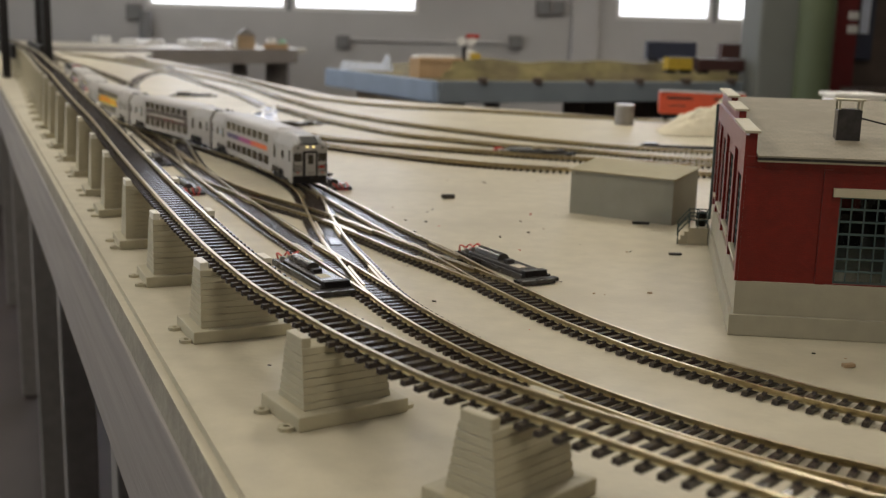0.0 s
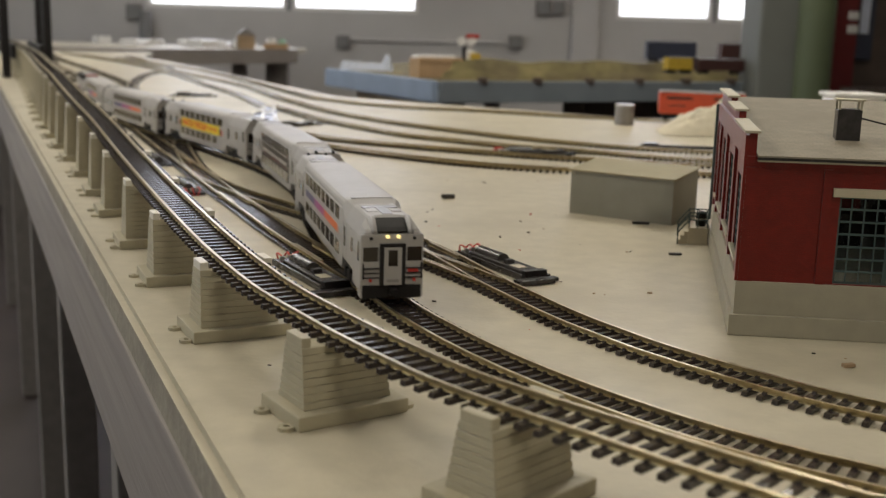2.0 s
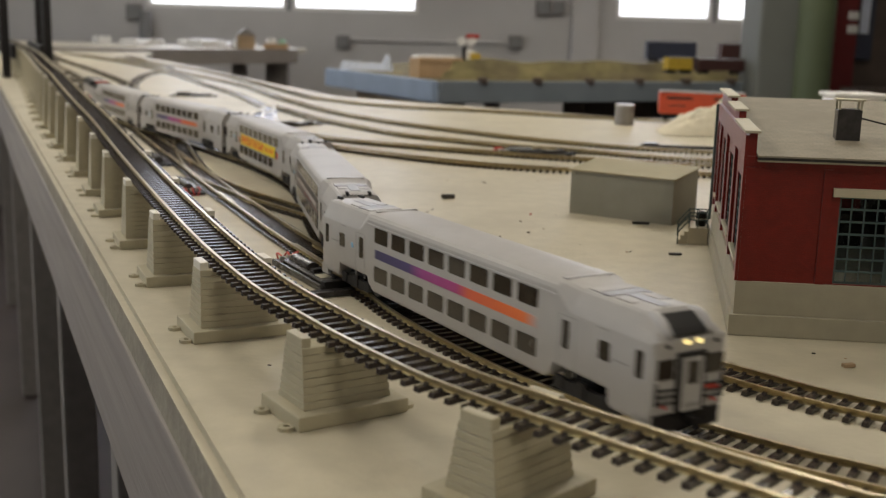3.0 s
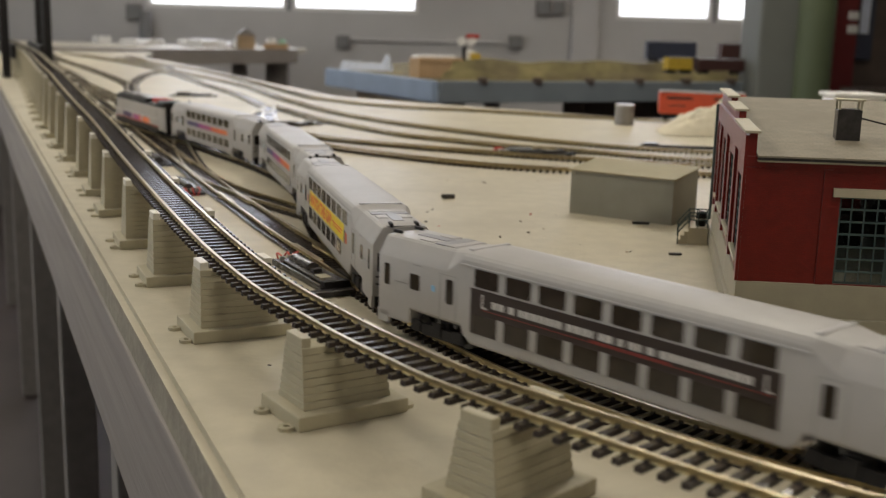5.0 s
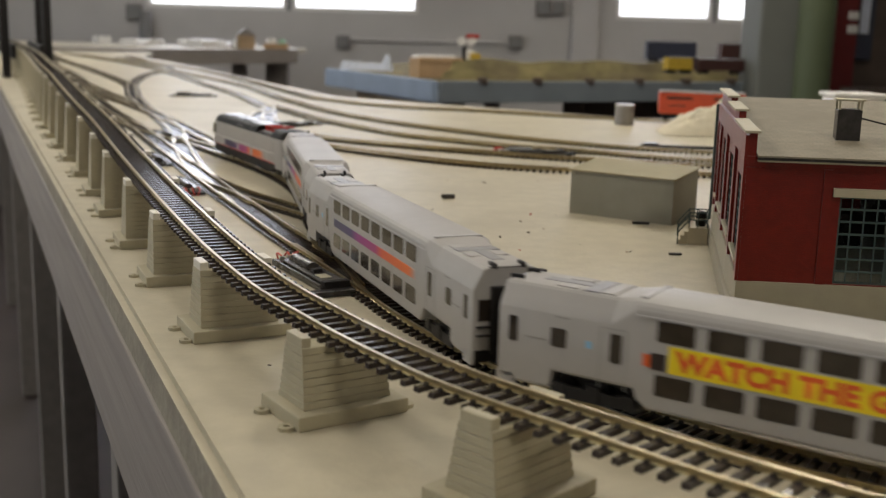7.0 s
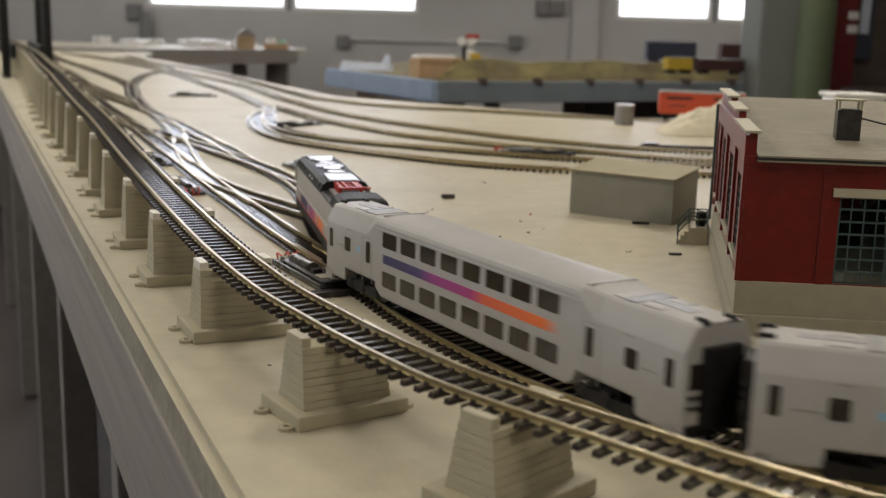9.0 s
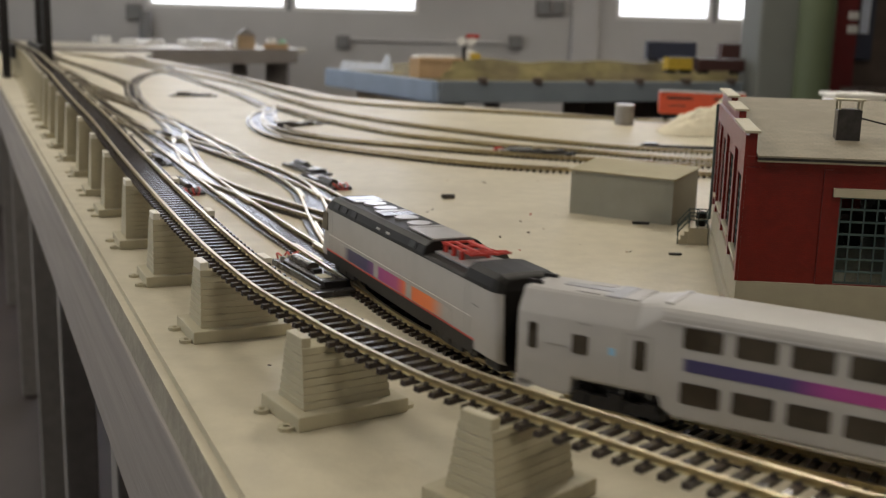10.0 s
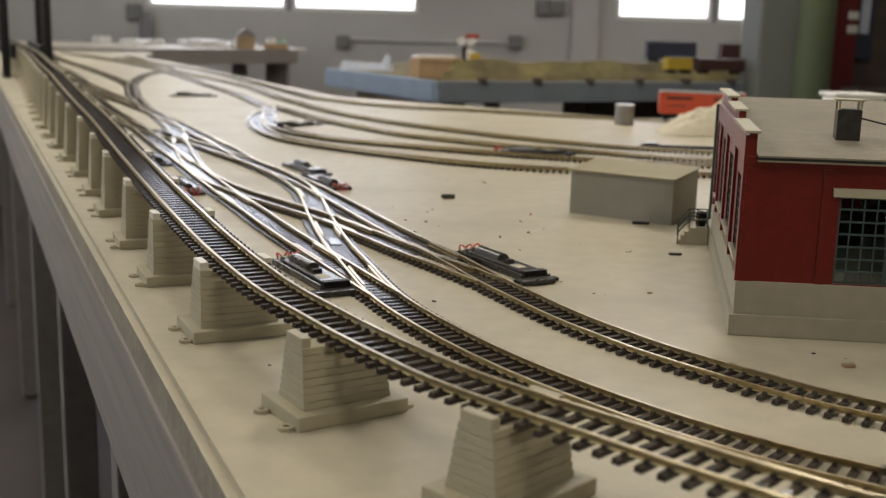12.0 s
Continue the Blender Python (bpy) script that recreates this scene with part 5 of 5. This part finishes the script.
cb = base("cardboard_box", pose(-0.042, 3.55, -0.001, 0, 0, 20), "tan cardboard box on the second table", "box")
part("carton", box(-0.072, 0.072, -0.05, 0.05, 0, 0.062, 0.003), M["tan"], cb)
part("flap", box(-0.074, 0.074, -0.054, -0.050, 0.05, 0.066, 0.001), M["tan"], cb)
part("packing_paper", box(-0.068, 0.060, -0.035, 0.035, 0.060, 0.071, 0.004), M["white"], cb)


def signal():
    s = base("crossing_signal", pose(0.062, 3.68, -0.002), "white and red model crossing signal with a black mast", "signal")
    part("mast", cyl(0.008, 0.10, Matrix.Translation((-0.008, 0, 0.05)), 12), M["black"], s)
    for dx in (-0.020, 0.014):
        part("disc", cyl(0.015, 0.01, Matrix.Translation((dx, -0.010, 0.118)) @ Matrix.Rotation(radians(90), 4, "X"), 18), M["white"], s)
    part("disc_shade", box(-0.006, 0.040, -0.02, 0.0, 0.130, 0.142, 0.003), M["red"], s)
    part("counterweight", box(-0.002, 0.024, -0.025, 0.0, 0.060, 0.090, 0.004), M["white"], s)
    b = base("yellow_block", pose(0.092, 3.66, 0.050), "small yellow plastic block on the second table", "block")
    part("block", box(-0.020, 0.016, -0.02, 0.02, 0, 0.028, 0.004), M["caryellow"], b)


signal()


def left_table():
    t = base("end_layout_table", None, "pale model railway table by the far wall", "table")
    part("table_top", slab(((-3.6, 6.0), (-1.75, 6.0), (-0.98, 7.05), (-0.98, 7.6), (-3.6, 7.6)), -0.03, 0.0), M["table"], t)
    part("edge_board", board((-1.75, 5.985), (-0.975, 7.04), -0.085, 0.003), M["fascia"], t)
    part("edge_board", board((-3.6, 5.99), (-1.75, 5.99), -0.085, 0.003), M["fascia"], t)
    for x, y in ((-1.08, 7.15), (-1.30, 6.85), (-1.62, 6.4), (-2.6, 6.2), (-3.4, 6.2), (-1.2, 7.5)):
        part("leg", box(x - 0.04, x + 0.04, y - 0.04, y + 0.04, FLOOR_Z, -0.031, 0.004), M["leg"], t)
    rnd = random.Random(3)
    for i in range(16):
        x, y = rnd.uniform(-2.3, -1.15), rnd.uniform(6.85, 7.35)
        w, d, h = rnd.uniform(0.03, 0.10), rnd.uniform(0.03, 0.08), rnd.uniform(0.02, 0.05)
        tagged(part("white_carton", box(-w, w, -d, d, 0, h, 0.004, pose(x, y, 0.0005, 0, 0, rnd.uniform(0, 90))), M["white"]), "small white carton on the end table", "carton", "cartons on the end table")
    hs = base("model_house", pose(-1.26, 6.85, 0.0, 0, 0, 20), "small brown model house on the end table", "model house")
    part("house_wall", box(-0.05, 0.05, -0.04, 0.04, 0, 0.085, 0.002), M["wood"], hs)
    bm = bmesh.new()
    add_prism(bm, [(-0.058, 0.084), (0, 0.125), (0.058, 0.084)], -0.046, 0.046)
    part("roof", bm, M["leg"], hs)
    bs = base("parts_basket", pose(-1.09, 6.98, 0.0), "brown basket with white and green parts on the end table", "basket")
    part("basket", box(-0.075, 0.075, -0.05, 0.05, 0, 0.035, 0.008), M["tan"], bs)
    part("white_part", cyl(0.03, 0.035, Matrix.Translation((-0.035, 0, 0.05)), 14), M["white"], bs)
    part("green_part", cyl(0.022, 0.03, Matrix.Translation((0.038, 0, 0.048)), 14), M["greenpart"], bs)


M["greenpart"] = material("mint_green_plastic", (0.35, 0.60, 0.45), 0.5)
left_table()


def bridge_portal():
    p = base("bridge_portal", None, "dark metal bridge portal at the top of the ramp", "bridge")
    s = RAMP_WAY.near(-1.10, 2.87)
    c, d = RAMP_WAY.at(s), RAMP_WAY.way(s)
    m = Matrix.Translation((c.x, c.y, 0)) @ Matrix.Rotation(math.atan2(d.y, d.x), 4, "Z")
    for sy in (-1, 1):
        part("post", box(-0.020, 0.020, sy * 0.052 - 0.010, sy * 0.052 + 0.010, 0.0, 0.36, 0.002, m), M["black"], p)
        part("girder", box(-0.6, 0.045, sy * 0.034 - 0.006, sy * 0.034 + 0.006, c.z - 0.022, c.z + 0.012, 0.002, m), M["black"], p)
        for k in range(3):
            part("upright", box(-0.15 - 0.16 * k, -0.14 - 0.16 * k, sy * 0.052 - 0.005, sy * 0.052 + 0.005, c.z - 0.02, 0.36, 0.001, m), M["black"], p)
        part("top_chord", box(-0.6, 0.02, sy * 0.052 - 0.006, sy * 0.052 + 0.006, 0.345, 0.36, 0.001, m), M["black"], p)
    part("cross_tie", box(-0.02, 0.02, -0.042, 0.042, 0.33, 0.36, 0.002, m), M["black"], p)


bridge_portal()


def column():
    c = base("building_column", None, "grey-green painted structural column with an olive green pipe", "column")
    part("shaft", box(1.017, 1.26, 3.62, 3.86, FLOOR_Z, CEIL - 0.002, 0.012), M["column"], c)
    part("pipe", cyl(0.058, CEIL - FLOOR_Z - 0.004, Matrix.Translation((1.172, 3.54, (CEIL + FLOOR_Z) / 2)), 24), M["columngreen"], c)
    for z in (-0.45, 0.55, 1.3):
        part("pipe_clamp", box(1.10, 1.245, 3.56, 3.625, z - 0.015, z + 0.015, 0.003), M["columngreen"], c)
    r = base("equipment_cabinet", pose(1.5, 4.25, FLOOR_Z), "dark metal equipment cabinet standing on the floor", "cabinet")
    part("carcass", box(0.05, 1.4, 0, 0.5, 0, 1.9, 0.01), M["darkwood"], r)
    part("panel", box(0.055, 0.12, -0.02, 0.0, 1.0, 1.85, 0.004), M["navycloth"], r)
    part("glass_strip", box(0.065, 0.10, -0.024, -0.019, 1.10, 1.85, 0.002), M["paleblue"], r)
    part("shelf", box(0.0, 0.5, -0.25, 0.0, 0.86, 0.90, 0.004), M["darkwood"], r)
    part("leg", box(0.0, 0.04, -0.24, -0.20, 0, 0.862, 0.003), M["darkwood"], r)
    f = base("alarm_cabinet", pose(1.462, 4.23, FLOOR_Z), "red alarm cabinet with pale fittings beside the column", "cabinet")
    part("case", box(0.0, 0.085, -0.03, 0.10, 0, 1.6, 0.006), M["cabred"], f)
    for z in (1.10, 1.15):
        part("fitting", box(0.045, 0.082, -0.045, -0.028, z, z + 0.03, 0.004), M["white"], f)


column()


def wall_fittings():
    pil = part("pilaster_trim", box(0.905, 1.095, WALL_Y - 0.08, WALL_Y - 0.001, FLOOR_Z, CEIL - 0.002, 0.006), M["wall"])
    tagged(pil, "shallow pilaster on the far wall", "pilaster", kind="structure")
    for x, z, w in ((-2.32, 0.22, 0.06), (-0.78, 0.04, 0.05), (0.495, 0.074, 0.05), (0.69, 0.33, 0.055), (0.80, 0.33, 0.05)):
        o = base("wall_box", pose(x, WALL_Y, z), "dark electrical box on the far wall", "outlet box", "wall boxes")
        part("box_body", box(-w, w, -0.05, -0.001, -w, w, 0.006), M["leg"], o)
        part("cover_plate", box(-w * 0.8, w * 0.8, -0.056, -0.049, -w * 0.8, w * 0.8, 0.003), M["framegrey"], o)
    pp = base("wall_conduit", None, "grey conduit pipes along the far wall", "conduit")
    part("riser", cyl(0.045, 1.15, Matrix.Translation((-2.235, WALL_Y - 0.05, -0.35)), 14), M["framegrey"], pp)
    part("run", cyl(0.012, 1.28, Matrix.Translation((-0.14, WALL_Y - 0.02, 0.06)) @ Matrix.Rotation(radians(90), 4, "Y"), 10), M["wall"], pp)
    mu = base("window_mullion", None, "grey post between two windows", "window post", kind="structure")
    part("post", box(-1.2045, -1.1655, WALL_Y - 0.004, WALL_Y + 0.05, 0.258, 1.85, 0.003), M["framegrey"], mu)
    part("post", box(1.9405, 1.9695, WALL_Y - 0.004, WALL_Y + 0.05, 0.258, 1.85, 0.003), M["framegrey"], mu)


wall_fittings()

# ---- loose things on the table ----
tk = base("tin_canister", pose(0.307, 1.885, 0.0005), "dull grey tin canister on the table", "canister")
part("can", cyl(0.0165, 0.032, Matrix.Translation((0, 0, 0.016)), 24), M["tin"], tk)
part("rim", cyl(0.0172, 0.003, Matrix.Translation((0, 0, 0.0335)), 24), M["steel"], tk)


def cloth_heap():
    bm = bmesh.new()
    bmesh.ops.create_grid(bm, x_segments=60, y_segments=36, size=1)
    for v in bm.verts:
        x, y = v.co.x, v.co.y
        r = max(0, 1 - abs(y) ** 2.2) * max(0, 1 - abs(x) ** 6)
        slope = (x + 1) / 2
        fold = 0.35 * noise.noise((x * 2.0, y * 5.0, 2)) + 0.18 * noise.noise((x * 6, y * 9, 4))
        v.co = Vector((0.068 * x, 0.05 * y + 0.006 * fold, 0.001 + max(0, r * (0.010 + 0.052 * slope) * (1 + fold))))
    tagged(part("crumpled_cloth", bm, M["plaster"], smooth=True), "crumpled cream cloth heaped on the table", "cloth").matrix_basis = pose(0.408, 1.745, 0.0003, 0, 0, -4)


cloth_heap()


def scrap(x, y, ang, l, w, h, mat, label):
    ob = part("scrap", box(-l / 2, l / 2, -w / 2, w / 2, 0.0002, h, min(h, w) * 0.2), mat)
    ob.matrix_basis = pose(x, y, 0, 0, 0, ang)
    tagged(ob, label, "scrap", "scraps on the table")


def table_scraps():
    rnd = random.Random(11)
    wt = base("white_tub", pose(0.556, 1.50, 0.0005), "white plastic tub on the table behind the brick building", "tub")
    part("tub", box(-0.034, 0.034, -0.03, 0.03, 0, 0.078, 0.006), M["white"], wt)
    part("rim", box(-0.037, 0.037, -0.033, 0.033, 0.077, 0.083, 0.002), M["white"], wt)
    scrap(0.0035, 0.995, 20, 0.012, 0.006, 0.004, M["machine"], "small dark clip lying on the table")
    scrap(0.163, 0.885, -6, 0.014, 0.004, 0.002, M["black"], "flat black plastic strip lying on the table")
    scrap(0.166, 0.760, 2, 0.009, 0.0035, 0.0015, M["black"], "flat black plastic strip lying on the table")
    scrap(0.196, 0.500, 15, 0.006, 0.003, 0.002, M["wood"], "small brown crumb lying on the table")
    scrap(0.126, 0.640, 0, 0.003, 0.0018, 0.001, M["wood"], "small brown crumb lying on the table")
    scrap(0.325, 1.508, -1, 0.110, 0.006, 0.004, M["black"], "long black plastic rod lying on the table")
    scrap(0.285, 1.508, 4, 0.020, 0.012, 0.007, M["machine"], "small dark bracket lying on the table")
    for i in range(40):
        x, y = rnd.uniform(-0.05, 0.20), rnd.uniform(0.50, 1.18)
        l = rnd.uniform(0.0008, 0.0026)
        scrap(x, y, rnd.uniform(0, 180), l, l * rnd.uniform(0.4, 0.8), l * 0.4, rnd.choice((M["wood"], M["darkwood"], M["red"], M["machine"])), "tiny crumb of debris lying on the table")
    for i in range(12):
        d = rnd.uniform(0.0, 1.2)
        p = edge_at(d) + Vector((rnd.uniform(0.012, 0.10), 0, 0))
        l = rnd.uniform(0.0008, 0.0022)
        scrap(p.x, p.y, rnd.uniform(0, 180), l, l * rnd.uniform(0.4, 0.8), l * 0.4, rnd.choice((M["wood"], M["darkwood"])), "tiny crumb of debris lying on the table")


table_scraps()


# ---- what moves ----
HEAD_START = TRAIN_WAY.near(-0.131, 1.041)
# seconds and metres run by the head of the train
RUN = ((0.0, 0.024), (1.5, 0.354), (2.5, 0.583), (3.1, 0.716), (4.8, 1.070), (5.5, 1.217), (6.5, 1.4235), (7.0, 1.5275), (9.0, 1.9490), (9.5, 2.0570), (10.5, 2.265), (12.0, 2.572))


def head_at(t):
    """Length along the track of the train's front end, its speed evened out."""
    ts, ds = [r[0] for r in RUN], [r[1] for r in RUN]
    total = 0.0
    for k in range(-4, 5):
        u = t + 0.1 * k
        total += np.interp(u, ts, ds) + (0.22 * u if u < 0 else 0) + (0.204 * (u - 12) if u > 12 else 0)
    return HEAD_START + float(total) / 9


def motions():
    times = [i * 0.25 for i in range(49)]
    for thing, back, axle in CONSIST:
        rows = []
        for t in times:
            s = head_at(t) - 0.1495 - back
            a, b = TRAIN_WAY.at(s + axle), TRAIN_WAY.at(s - axle)
            d, c = a - b, (a + b) / 2
            rows.append((t, Matrix.Translation((c.x, c.y, RAIL_TOP)) @ Matrix.Rotation(math.atan2(d.y, d.x), 4, "Z")))
        walk(thing, rows)


motions()
